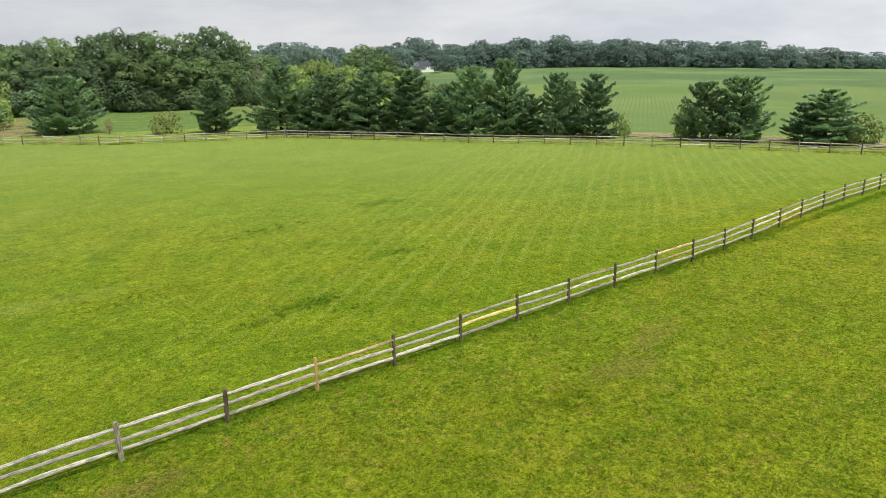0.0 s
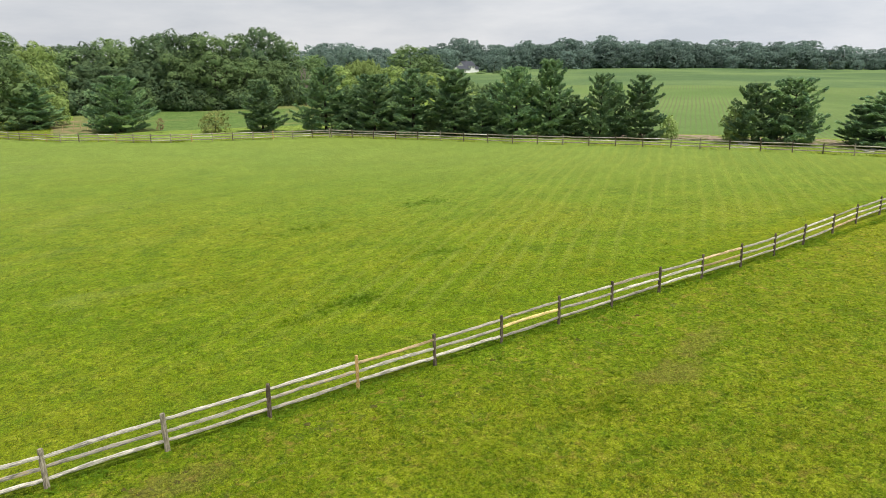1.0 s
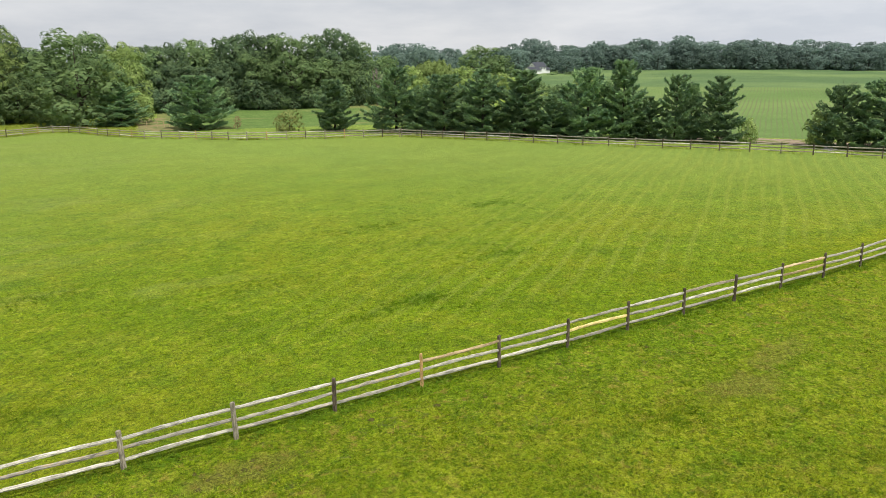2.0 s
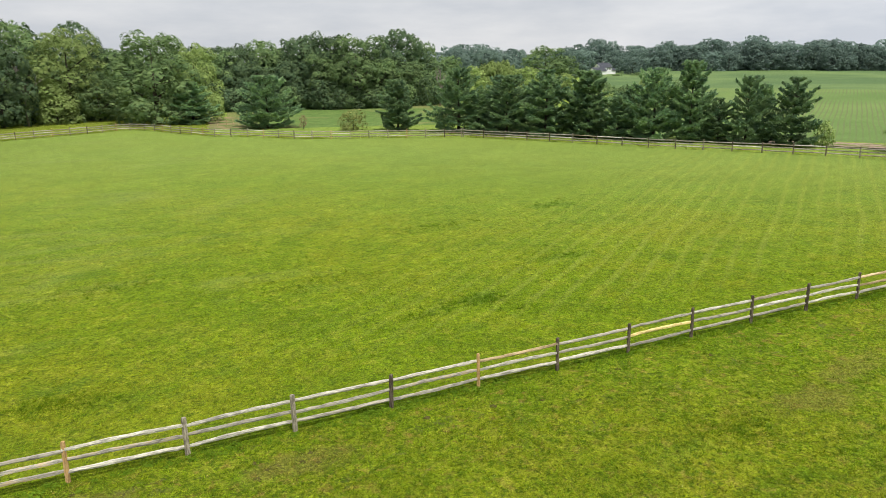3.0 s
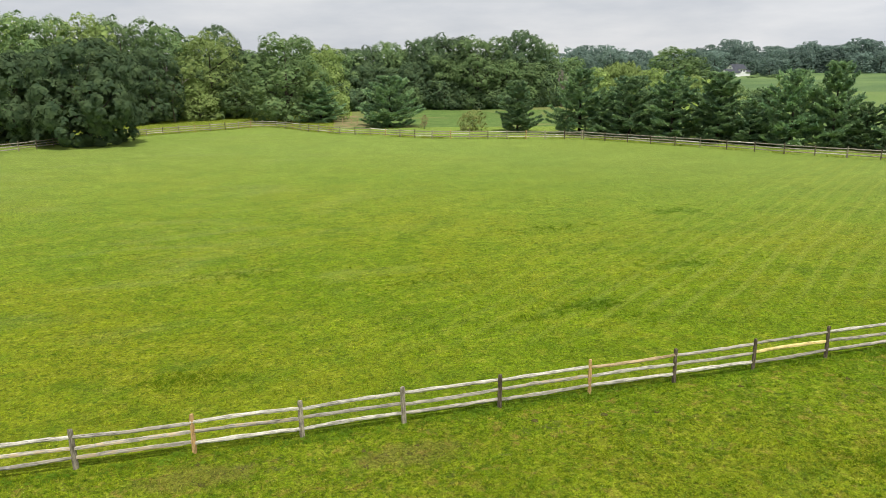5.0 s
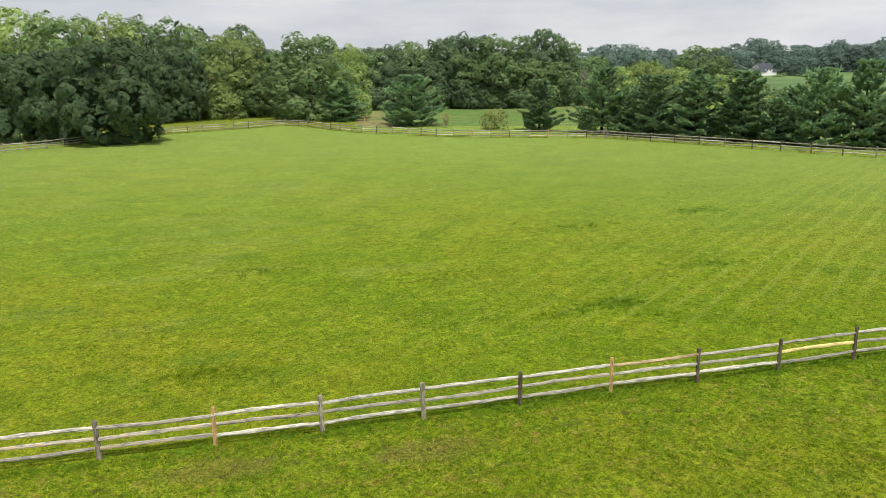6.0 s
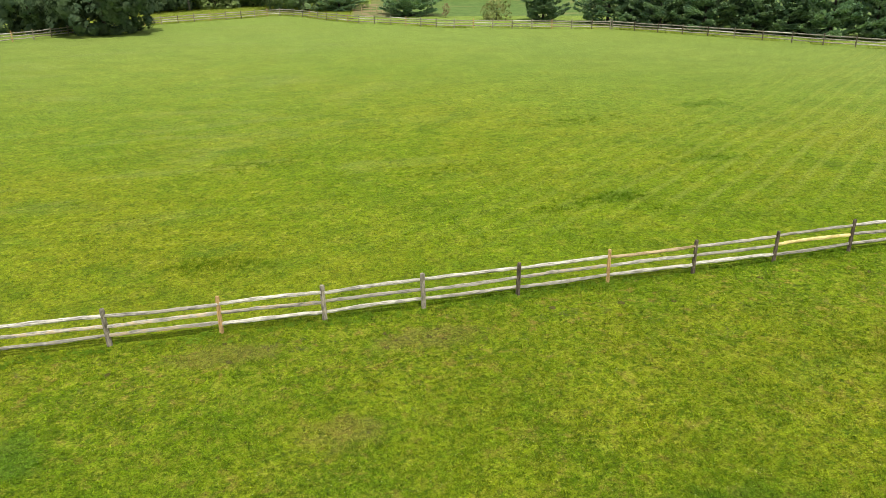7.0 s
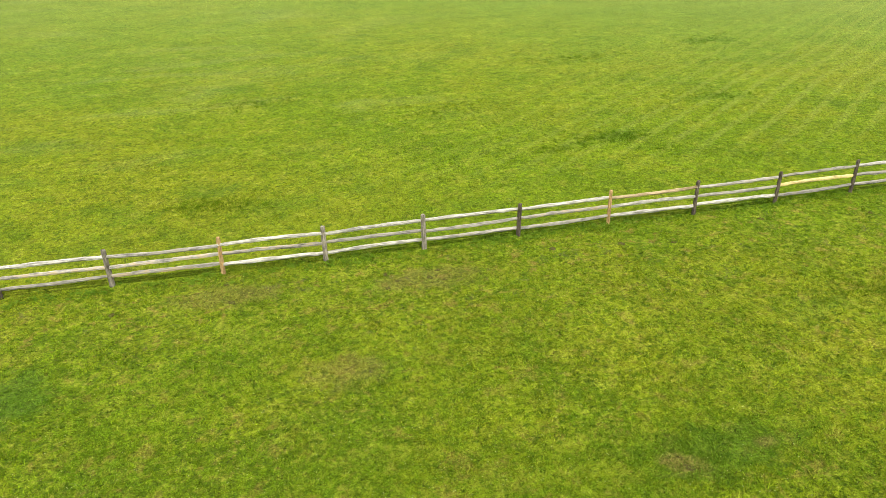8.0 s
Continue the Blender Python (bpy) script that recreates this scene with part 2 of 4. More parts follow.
def make_leaf(name, dark, light, through_light=0.25):
    """Foliage: each spray has its tone, each leaf a little of its own, each tree another."""
    n = Nodes(name)
    p = n.pos.outputs["Position"]
    spray = n.noise(p, 0.9, 3.0, 0.6)
    tone = n.mix(n.step(spray, 0.34, 0.66), dark, light)
    tone = n.scaled(tone, 0.80, 1.20, n.noise(p, 0.18, 2.0))
    tone = n.scaled(tone, 0.90, 1.10, n.pos.outputs["Random Per Island"])
    tone = n.scaled(tone, 0.80, 1.20, n.info.outputs["Random"])
    return n.done(tone, 0.7, spec=0.10, through_light=through_light)


def make_wood(name, dark, light, streak=None, upright=False):
    """Split, weathered timber: long grain, drying cracks, blotches of lichen and damp."""
    n = Nodes(name)
    o = n.coord.outputs["Object"]
    shift = n.nt.nodes.new("ShaderNodeVectorMath")
    shift.operation = "ADD"
    n.put(shift.inputs[0], o)
    n.put(shift.inputs[1], n.math("MULTIPLY", n.info.outputs["Random"], 31.0))
    v = shift.outputs[0]
    lines = n.noise(n.mapped(v, (38, 38, 3.0) if upright else (7, 38, 38)), 1.0, 4.0, 0.7)
    cracks = n.noise(n.mapped(v, (50, 50, 4) if upright else (10, 55, 55), move=(3, 1, 2)), 1.0, 3.0, 0.7)
    blotch = n.noise(n.mapped(v, (9, 9, 4) if upright else (9, 9, 9)), 1.0, 4.0, 0.65)
    tone = n.mix(n.step(lines, 0.32, 0.66), dark, light)
    tone = n.scaled(tone, 0.66, 1.12, n.step(blotch, 0.34, 0.58))
    tone = n.scaled(tone, 1.0, 0.42, n.step(cracks, 0.60, 0.68))
    if streak:
        tone = n.mix(n.math("MULTIPLY", n.step(blotch, 0.50, 0.60), 0.7), tone, streak)
    tone = n.scaled(tone, 0.78, 1.12, n.info.outputs["Random"])
    return n.done(tone, 0.9, n.math("SUBTRACT", lines, n.step(cracks, 0.58, 0.68)), 0.012, 0.8, spec=0.12)


def make_plain(name, dark, light, scale, rough=0.85, spec=0.25, bump=0.02):
    n = Nodes(name)
    p = n.coord.outputs["Object"]
    a = n.noise(p, scale, 4.0, 0.6)
    b = n.noise(p, scale * 7, 3.0, 0.6)
    tone = n.scaled(n.mix(n.step(a, 0.3, 0.7), dark, light), 0.8, 1.2, b)
    return n.done(tone, rough, b, bump, 0.5, spec=spec)


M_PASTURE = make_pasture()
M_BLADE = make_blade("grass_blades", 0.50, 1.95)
M_RANK = make_blade("rank_grass", 0.6, 1.35, (0.095, 0.215, 0.008))


def make_crop(name, dark, light, rows=True):
    """Young crop in drilled rows, 0.76 m apart, over brown soil."""
    n = Nodes(name)
    p = n.pos.outputs["Position"]
    tone = n.mix(n.step(n.noise(p, 0.02, 4.0, 0.6, 0.5), 0.35, 0.65), dark, light)
    tone = n.scaled(tone, 0.86, 1.14, n.noise(p, 0.35, 4.0, 0.6))
    tone = n.scaled(tone, 0.70, 1.30, n.noise(p, 2.6, 3.0, 0.6))
    if rows:
        q = n.mapped(p, turn=(0, 0, 52.8))
        wave = n.math("SINE", n.math("MULTIPLY", n.math("ADD", n.axis(q, 0), n.math("MULTIPLY", n.noise(p, 0.05, 2.0), 0.5)), 2 * math.pi / 0.78))
        gap = n.math("MULTIPLY", n.step(wave, 0.2, 1.0), n.step(n.noise(p, 0.02, 2.0), 0.25, 0.60))
        tone = n.mix(n.math("MULTIPLY", gap, 0.48), tone, (0.135, 0.11, 0.07))
    return n.done(tone, 0.9, n.noise(p, 4.0, 3.0), 0.15, 0.6, spec=0.12)


M_CROP = make_crop("drilled_crop", (0.118, 0.190, 0.052), (0.158, 0.232, 0.066))
M_FAR_CROP = make_crop("distant_crop", (0.090, 0.150, 0.056), (0.150, 0.220, 0.076), False)


def make_meadow():
    """Rough meadow: green sward with drying seed heads in patches."""
    n = Nodes("meadow_sward")
    p = n.pos.outputs["Position"]
    a, b, c = n.noise(p, 0.06, 4.0, 0.6, 0.6), n.noise(p, 0.5, 4.0, 0.65), n.noise(p, 3.0, 3.0, 0.7)
    tone = n.mix(n.step(b, 0.35, 0.65), (0.088, 0.155, 0.034), (0.132, 0.198, 0.050))
    tone = n.mix(n.math("MULTIPLY", n.step(a, 0.50, 0.64), 0.5), tone, (0.26, 0.225, 0.09))
    return n.done(n.scaled(tone, 0.7, 1.3, n.step(c, 0.3, 0.7)), 0.9, c, 0.12, 0.7, spec=0.1, sheen=0.012)


M_MEADOW = make_meadow()


def make_soil():
    n = Nodes("bare_soil")
    p = n.pos.outputs["Position"]
    a, b = n.noise(p, 0.5, 4.0, 0.65, 0.4), n.noise(p, 3.0, 4.0, 0.7)
    tone = n.mix(n.step(b, 0.35, 0.65), (0.20, 0.145, 0.10), (0.40, 0.31, 0.23))
    tone = n.mix(n.step(a, 0.48, 0.58), tone, n.mix(b, (0.09, 0.13, 0.03), (0.20, 0.20, 0.07)))
    return n.done(tone, 0.95, b, 0.06, 0.8, spec=0.1)


M_SOIL = make_soil()


def make_dry():
    """Rough ground: drying grass over reddish soil, green in between."""
    n = Nodes("dry_grass")
    p = n.pos.outputs["Position"]
    a, b = n.noise(p, 0.22, 4.0, 0.65, 0.6), n.noise(p, 1.6, 4.0, 0.7)
    tone = n.mix(n.step(a, 0.40, 0.60), (0.110, 0.165, 0.040), (0.255, 0.205, 0.105))
    tone = n.mix(n.step(b, 0.56, 0.70), tone, (0.24, 0.165, 0.11))
    return n.done(n.scaled(tone, 0.75, 1.25, b), 0.95, b, 0.08, 0.7, spec=0.08)


M_DRY = make_dry()
M_STONE = make_plain("field_stone", (0.24, 0.23, 0.22), (0.44, 0.43, 0.41), 3.0)
M_SIDING = make_plain("white_siding", (0.88, 0.88, 0.89), (0.93, 0.93, 0.93), 1.0, 0.6)
M_SHINGLE = make_plain("grey_shingles", (0.05, 0.055, 0.07), (0.10, 0.105, 0.12), 2.0, 0.95, 0.05)
M_PANE = make_plain("dark_pane", (0.02, 0.025, 0.03), (0.04, 0.045, 0.05), 1.0, 0.1, 0.5, 0.0)
M_OAK = make_leaf("oak_leaves", (0.070, 0.120, 0.062), (0.132, 0.192, 0.086), 0.22)
M_MAPLE = make_leaf("maple_leaves", (0.130, 0.210, 0.086), (0.226, 0.318, 0.124), 0.25)
M_WILLOW = make_leaf("pale_leaves", (0.245, 0.340, 0.105), (0.365, 0.460, 0.155), 0.30)
# distance haze is tinted into these leaves, paler and bluer than near foliage
M_HAZED = make_leaf("hazed_far_leaves", (0.150, 0.222, 0.190), (0.220, 0.300, 0.245), 0.40)
M_NEEDLE = make_leaf("pine_needles", (0.158, 0.268, 0.148), (0.312, 0.440, 0.205), 0.32)
M_RED = make_leaf("copper_leaves", (0.2, 0.13, 0.075), (0.32, 0.22, 0.13), 0.25)
M_SPARSE = make_leaf("sparse_leaves", (0.17, 0.20, 0.06), (0.31, 0.32, 0.115), 0.3)
M_BARK = make_plain("bark", (0.045, 0.037, 0.030), (0.10, 0.085, 0.070), 6.0, 0.95, 0.05)
M_GREY_BARK = make_plain("dead_wood", (0.20, 0.17, 0.15), (0.36, 0.32, 0.28), 6.0)
M_RAIL = make_wood("weathered_rail", (0.27, 0.245, 0.20), (0.62, 0.58, 0.50), (0.44, 0.38, 0.29))
M_RAIL_OLD = make_wood("old_rail", (0.22, 0.195, 0.155), (0.50, 0.46, 0.38))
M_RAIL_PALE = make_wood("bleached_rail", (0.38, 0.35, 0.285), (0.76, 0.72, 0.62))
M_RAIL_BROWN = make_wood("brown_rail", (0.20, 0.16, 0.11), (0.50, 0.43, 0.33))
M_RAIL_TAN = make_wood("tan_rail", (0.40, 0.28, 0.15), (0.68, 0.53, 0.33))
M_RAIL_MIXED = make_wood("streaked_rail", (0.30, 0.27, 0.22), (0.66, 0.61, 0.52), (0.60, 0.45, 0.26))
M_RAIL_YELLOW = make_wood("fresh_rail", (0.60, 0.46, 0.17), (0.80, 0.66, 0.31))
M_POST = make_wood("weathered_post", (0.060, 0.045, 0.032), (0.215, 0.175, 0.128), None, True)
M_POST_GREY = make_wood("grey_post", (0.155, 0.132, 0.098), (0.43, 0.38, 0.295), None, True)
M_POST_TAN = make_wood("tan_post", (0.40, 0.235, 0.095), (0.62, 0.41, 0.19), None, True)

# ---------------------------------------------------------------- the lie of the land
HUB_X, HUB_Y = -9.4, -19.4


def smooth(a, b, v):
    v = min(1.0, max(0.0, (v - a) / (b - a)))
    return v * v * (3 - 2 * v)


def land(x, y):
    """Height of the ground: a dip to the west, a level pasture, fields that climb to the north-east."""
    dx, dy = x - HUB_X, y - HUB_Y
    r, az = math.hypot(dx, dy), math.degrees(math.atan2(dx, dy))
    near = 1.1 * math.tanh(0.036 * x / 1.1)
    z = near + (0.85 - near) * smooth(45, 85, r)
    climb = 0.0255 * min(max(0.0, r - 105), 245) - 0.03 * min(max(0.0, r - 385), 100)
    z += climb * smooth(14, 32, az) * (1 - 0.28 * smooth(48, 72, az)) * (1 - smooth(110, 150, az))
    return z


def mesh_of(name, verts, faces, smooth_faces=False):
    me = bpy.data.meshes.new(name)
    me.from_pydata(verts, [], faces)
    if smooth_faces:
        me.polygons.foreach_set("use_smooth", [True] * len(me.polygons))
    me.update()
    return me


def part(name, me, material, parent=None, label=""):
    ob = new(name, me)
    if material and not me.materials:
        me.materials.append(material)
    if parent:
        ob.parent = parent
    return tagged(ob, label)


def polar_sheet(radii, angles, lift=0.0):
    """A sheet on the land in rings; one that lies on the ground sinks into it along its border."""
    verts, faces = [], []
    for r in radii:
        for a in angles:
            border = lift and (r in (radii[0], radii[-1]) or a in (angles[0], angles[-1]))
            x, y = HUB_X + r * math.sin(radians(a)), HUB_Y + r * math.cos(radians(a))
            verts.append((x, y, land(x, y) + (-0.15 if border else lift)))
    w = len(angles)
    for i in range(len(radii) - 1):
        for j in range(w - 1):
            faces.append((i * w + j, i * w + j + 1, (i + 1) * w + j + 1, (i + 1) * w + j))
    return verts, faces


def build_ground():
    radii = [0.0] + [2.0 * 1.035 ** i for i in range(205)]
    angles = [i * 2.5 for i in range(145)]
    me = mesh_of("ground", *polar_sheet(radii, angles), True)
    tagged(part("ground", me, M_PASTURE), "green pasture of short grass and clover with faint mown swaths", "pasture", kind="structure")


build_ground()

# ---------------------------------------------------------------- fences


def tube(points, radii, sides=8, rough=0.0, rng=random, cap=True):
    """A tapered, slightly uneven limb or pole through points."""
    verts, faces = [], []
    pts = [Vector(p) for p in points]
    for i, p in enumerate(pts):
        d = (pts[min(i + 1, len(pts) - 1)] - pts[max(i - 1, 0)]).normalized()
        side = d.cross(Vector((0.31, 0.89, 0.34))).normalized()
        up = side.cross(d)
        for k in range(sides):
            a = 2 * math.pi * k / sides
            r = radii[i] * (1 + rough * rng.uniform(-1, 1))
            verts.append(p + side * math.cos(a) * r + up * math.sin(a) * r)
    for i in range(len(pts) - 1):
        for k in range(sides):
            a, b = i * sides + k, i * sides + (k + 1) % sides
            faces.append((a, b, b + sides, a + sides))
    if cap:
        faces.append(tuple(reversed(range(sides))))
        faces.append(tuple((len(pts) - 1) * sides + k for k in range(sides)))
    return [tuple(v) for v in verts], faces


def post_mesh(seed, material):
    """A split post, 1.2 m out of the ground, with uneven faces, three mortices' worth of scars and a rounded worn top."""
    rng = random.Random(seed)
    w, d = rng.uniform(0.062, 0.076), rng.uniform(0.050, 0.062)
    outline = []
    for k in range(8):
        a = 2 * math.pi * (k + 0.5) / 8
        q = 1.0 / max(abs(math.cos(a)), abs(math.sin(a)))
        outline.append((math.cos(a) * w * (0.55 + 0.45 * q) * rng.uniform(0.9, 1.08), math.sin(a) * d * (0.55 + 0.45 * q) * rng.uniform(0.9, 1.08)))
    verts, faces = [], []
    tip = rng.uniform(1.17, 1.24)
    for z, s in ((-0.25, 1.05), (0.0, 1.05), (0.4, 1.0), (0.8, 0.98), (tip - 0.05, 0.95), (tip - 0.012, 0.82), (tip, 0.5)):
        for x, y in outline:
            verts.append((x * s + 0.006 * rng.uniform(-1, 1), y * s + 0.006 * rng.uniform(-1, 1), z))
    for i in range(6):
        for k in range(8):
            a, b = i * 8 + k, i * 8 + (k + 1) % 8
            faces.append((a, b, b + 8, a + 8))
    faces.append(tuple(48 + k for k in range(8)))
    me = mesh_of("post", verts, faces)
    me.materials.append(material)
    return me


def rail_mesh(seed, material):
    """A split rail one unit long: irregular section, a slight bow, ends hewn thin for the mortices."""
    rng = random.Random(seed)
    verts, faces = [], []
    shape = [rng.uniform(0.88, 1.12) * q for q in (0.86, 1.0, 1.04, 1.12, 1.12, 1.0, 0.9)]
    bow, lift = rng.uniform(-0.035, 0.035), rng.uniform(-0.03, 0.025)
    steps = (0.0, 0.04, 0.10, 0.18, 0.27, 0.36, 0.45, 0.54, 0.63, 0.72, 0.81, 0.90, 0.96, 1.0)
    for s in steps:
        taper = min(1.0, 0.5 + 0.5 * min(s, 1 - s) / 0.12)
        cy, cz = bow * math.sin(math.pi * s) + 0.008 * rng.uniform(-1, 1), lift * math.sin(math.pi * s) + 0.006 * rng.uniform(-1, 1)
        for k in range(7):
            a = math.radians((0, 62, 118, 166, 206, 252, 312)[k])
            r = 0.063 * shape[k] * rng.uniform(0.84, 1.14)
            verts.append((s, cy - math.cos(a) * r * 0.72 * taper, cz + math.sin(a) * r * (0.6 + 0.4 * taper)))
    for i in range(len(steps) - 1):
        for k in range(7):
            a, b = i * 7 + k, i * 7 + (k + 1) % 7
            faces.append((a, b, b + 7, a + 7))
    faces.append(tuple(reversed(range(7))))
    faces.append(tuple(7 * (len(steps) - 1) + k for k in range(7)))
    me = mesh_of("rail", verts, faces)
    me.materials.append(material)
    return me


POSTS = {"dark": [post_mesh(10 + i, M_POST) for i in range(4)], "grey": [post_mesh(20 + i, M_POST_GREY) for i in range(3)], "tan": [post_mesh(30 + i, M_POST_TAN) for i in range(2)]}
RAILS = {"old": [rail_mesh(100 + i, M_RAIL_OLD) for i in range(5)], "grey": [rail_mesh(40 + i, M_RAIL) for i in range(7)], "pale": [rail_mesh(50 + i, M_RAIL_PALE) for i in range(4)], "brown": [rail_mesh(60 + i, M_RAIL_BROWN) for i in range(2)],
         "tan": [rail_mesh(70 + i, M_RAIL_TAN) for i in range(2)], "mixed": [rail_mesh(80 + i, M_RAIL_MIXED) for i in range(3)], "yellow": [rail_mesh(90, M_RAIL_YELLOW)]}


def build_fence(name, label, places, post_kind, rail_kind, rng):
    """Posts at the places in order, with three rails in each bay."""
    fence = tagged(new(name), label, "fence")
    x0, y0 = places[0]
    fence.location = (x0, y0, land(x0, y0))
    tops = []
    for i, (x, y) in enumerate(places):
        q = places[min(i + 1, len(places) - 1)]
        p = places[max(i - 1, 0)]
        heading = math.degrees(math.atan2(q[1] - p[1], q[0] - p[0]))
        kind = post_kind(i)
        ob = part("post", rng.choice(POSTS[kind]), None, fence, "fresh tan split wooden post" if kind == "tan" else "")
        z = land(x, y)
        ob.matrix_basis = Matrix.Translation(-fence.location) @ pose(x, y, z, rng.uniform(-1.5, 1.5), rng.uniform(-1.5, 1.5), heading + rng.uniform(-6, 6))
        tops.append(Vector((x, y, z)))
    for i, (a, b) in enumerate(zip(tops, tops[1:])):
        for level, h in enumerate((0.98, 0.655, 0.33)):
            s = a + Vector((0, 0, h + rng.uniform(-0.03, 0.03)))
            e = b + Vector((0, 0, h + rng.uniform(-0.03, 0.03)))
            d = e - s
            s, e = s - d.normalized() * 0.05, e + d.normalized() * 0.05
            d = e - s
            kind = rail_kind(i, level)
            words = {"yellow": "fresh yellow split wooden rail", "tan": "new tan split wooden rail", "brown": "brown bark-streaked wooden rail"}.get(kind, "")
            ob = part("rail", rng.choice(RAILS[kind]), None, fence, words)
            side = (Matrix.Rotation(math.atan2(d.y, d.x), 4, "Z") @ Matrix.Rotation(-math.atan2(d.z, math.hypot(d.x, d.y)), 4, "Y"))
            ob.matrix_basis = Matrix.Translation(s - fence.location) @ side @ Matrix.Diagonal((d.length, 1, 1, 1))
    return fence


def near_places():
    out = []
    for k in range(-6, 12):
        x = (3.09 if k < 4 else 3.02) * (k - 4) + 0.07
        out.append((x - 0.12 if k < 0 else x, -0.09 if k in (5, 6) else 0.09 * max(0, 1 - k) if k > -3 else 0.3))
    out += [(24.2, 0.1), (27.35, 0.35), (31.0, 0.7), (34.4, 1.1), (37.9, 1.4), (41.5, 1.7), (44.7, 1.8), (48.0, 2.0)]
    return out + [(48.0 + 3.3 * i, 2.0 + 0.15 * i) for i in range(1, 6)]


def near_post(i):
    k = i - 6
    return "tan" if k in (0, 4) else "grey" if k in (-1, 1, 2, -3, -4) else "dark"


SPECIAL = {(6, 1): "yellow", (4, 0): "tan", (10, 0): "tan", (10, 1): "tan", (14, 2): "tan", (13, 1): "pale", (8, 0): "brown", (3, 1): "mixed", (0, 1): "mixed", (-1, 1): "mixed",
           (0, 0): "pale", (1, 0): "pale", (0, 2): "pale", (1, 2): "pale", (4, 2): "pale", (-2, 1): "mixed", (-1, 2): "mixed"}


def near_rail(i, level):
    return SPECIAL.get((i - 6, level), ("grey", "grey", "pale", "grey", "pale")[(i * 3 + level * 2) % 5])


build_fence("pasture_fence", "weathered split-rail fence, three rails with a few fresh ones", near_places(), near_post, near_rail, random.Random(4))


def along(line, gap):
    """Places at even gaps along a line."""
    out, left = [line[0]], gap
    for (ax, ay), (bx, by) in zip(line, line[1:]):
        length, at = math.hypot(bx - ax, by - ay), 0.0
        while at + left <= length:
            at += left
            left = gap
            out.append((ax + (bx - ax) * at / length, ay + (by - ay) * at / length))
        left -= length - at
    return out


FAR_LINE = [(71.7, 3.5), (68.8, 12.0), (63.8, 22.5), (55.4, 35.8), (45.8, 48.0), (38.9, 59.0), (31.4, 69.4)]
WEST_LINE = [(31.4, 69.4), (18.9, 73.9), (10.5, 77.1), (4.9, 83.0), (0.2, 86.3), (-4.5, 93.4), (-8.4, 101.6), (-12.1, 104.2), (-16.2, 100.3), (-24.3, 95.1), (-31.5, 89.6), (-39.9, 75.6), (-52.0, 62.0)]


def divided(line, counts):
    """Places that part each stretch of a line into so many even bays."""
    out = []
    for (ax, ay), (bx, by), n in zip(line, line[1:], counts):
        out += [(ax + (bx - ax) * k / n, ay + (by - ay) * k / n) for k in range(n)]
    return out + [line[-1]]


def far_rail(i, level):
    return ("old", "pale", "old", "brown", "old", "grey", "old")[(i * 2 + level * 3) % 7]


build_fence("boundary_fence", "dark weathered split-rail fence below the pine row", divided(FAR_LINE, (3, 4, 5, 5, 4, 4)), lambda i: "dark" if i % 5 else "grey", far_rail, random.Random(5))
build_fence("meadow_fence", "grey weathered split-rail fence along the meadow edge", [(31.15, 69.45)] + along(WEST_LINE, 2.6)[1:], lambda i: ("grey", "dark", "grey", "tan")[i % 4], far_rail, random.Random(6))

# ---------------------------------------------------------------- trees


def quads(name, centres, ax, ay, material):
    """Many small four-cornered leaves in one mesh: centres with two half-axes each."""
    n = len(centres)
    v = np.empty((n, 4, 3), np.float32)
    v[:, 0], v[:, 1], v[:, 2], v[:, 3] = centres - ax, centres - ay, centres + ax, centres + ay
    me = bpy.data.meshes.new(name)
    me.vertices.add(4 * n), me.loops.add(4 * n), me.polygons.add(n)
    me.vertices.foreach_set("co", v.ravel())
    me.loops.foreach_set("vertex_index", np.arange(4 * n, dtype=np.int32))
    me.polygons.foreach_set("loop_start", np.arange(0, 4 * n, 4, dtype=np.int32))
    me.update(calc_edges=True)
    me.materials.append(material)
    return me


def unit(rs, n):
    d = rs.normal(size=(n, 3))
    return d / np.linalg.norm(d, axis=1, keepdims=True)


def leaf_axes(rs, facing, size, slim=0.6):
    """Two half-axes for leaves that face about the given way."""
    n = len(facing)
    other = unit(rs, n)
    a = np.cross(facing, other)
    a /= np.linalg.norm(a, axis=1, keepdims=True) + 1e-9
    b = np.cross(facing, a)
    b /= np.linalg.norm(b, axis=1, keepdims=True) + 1e-9
    s = size * rs.uniform(0.6, 1.3, (n, 1))
    return a * s, b * s * slim


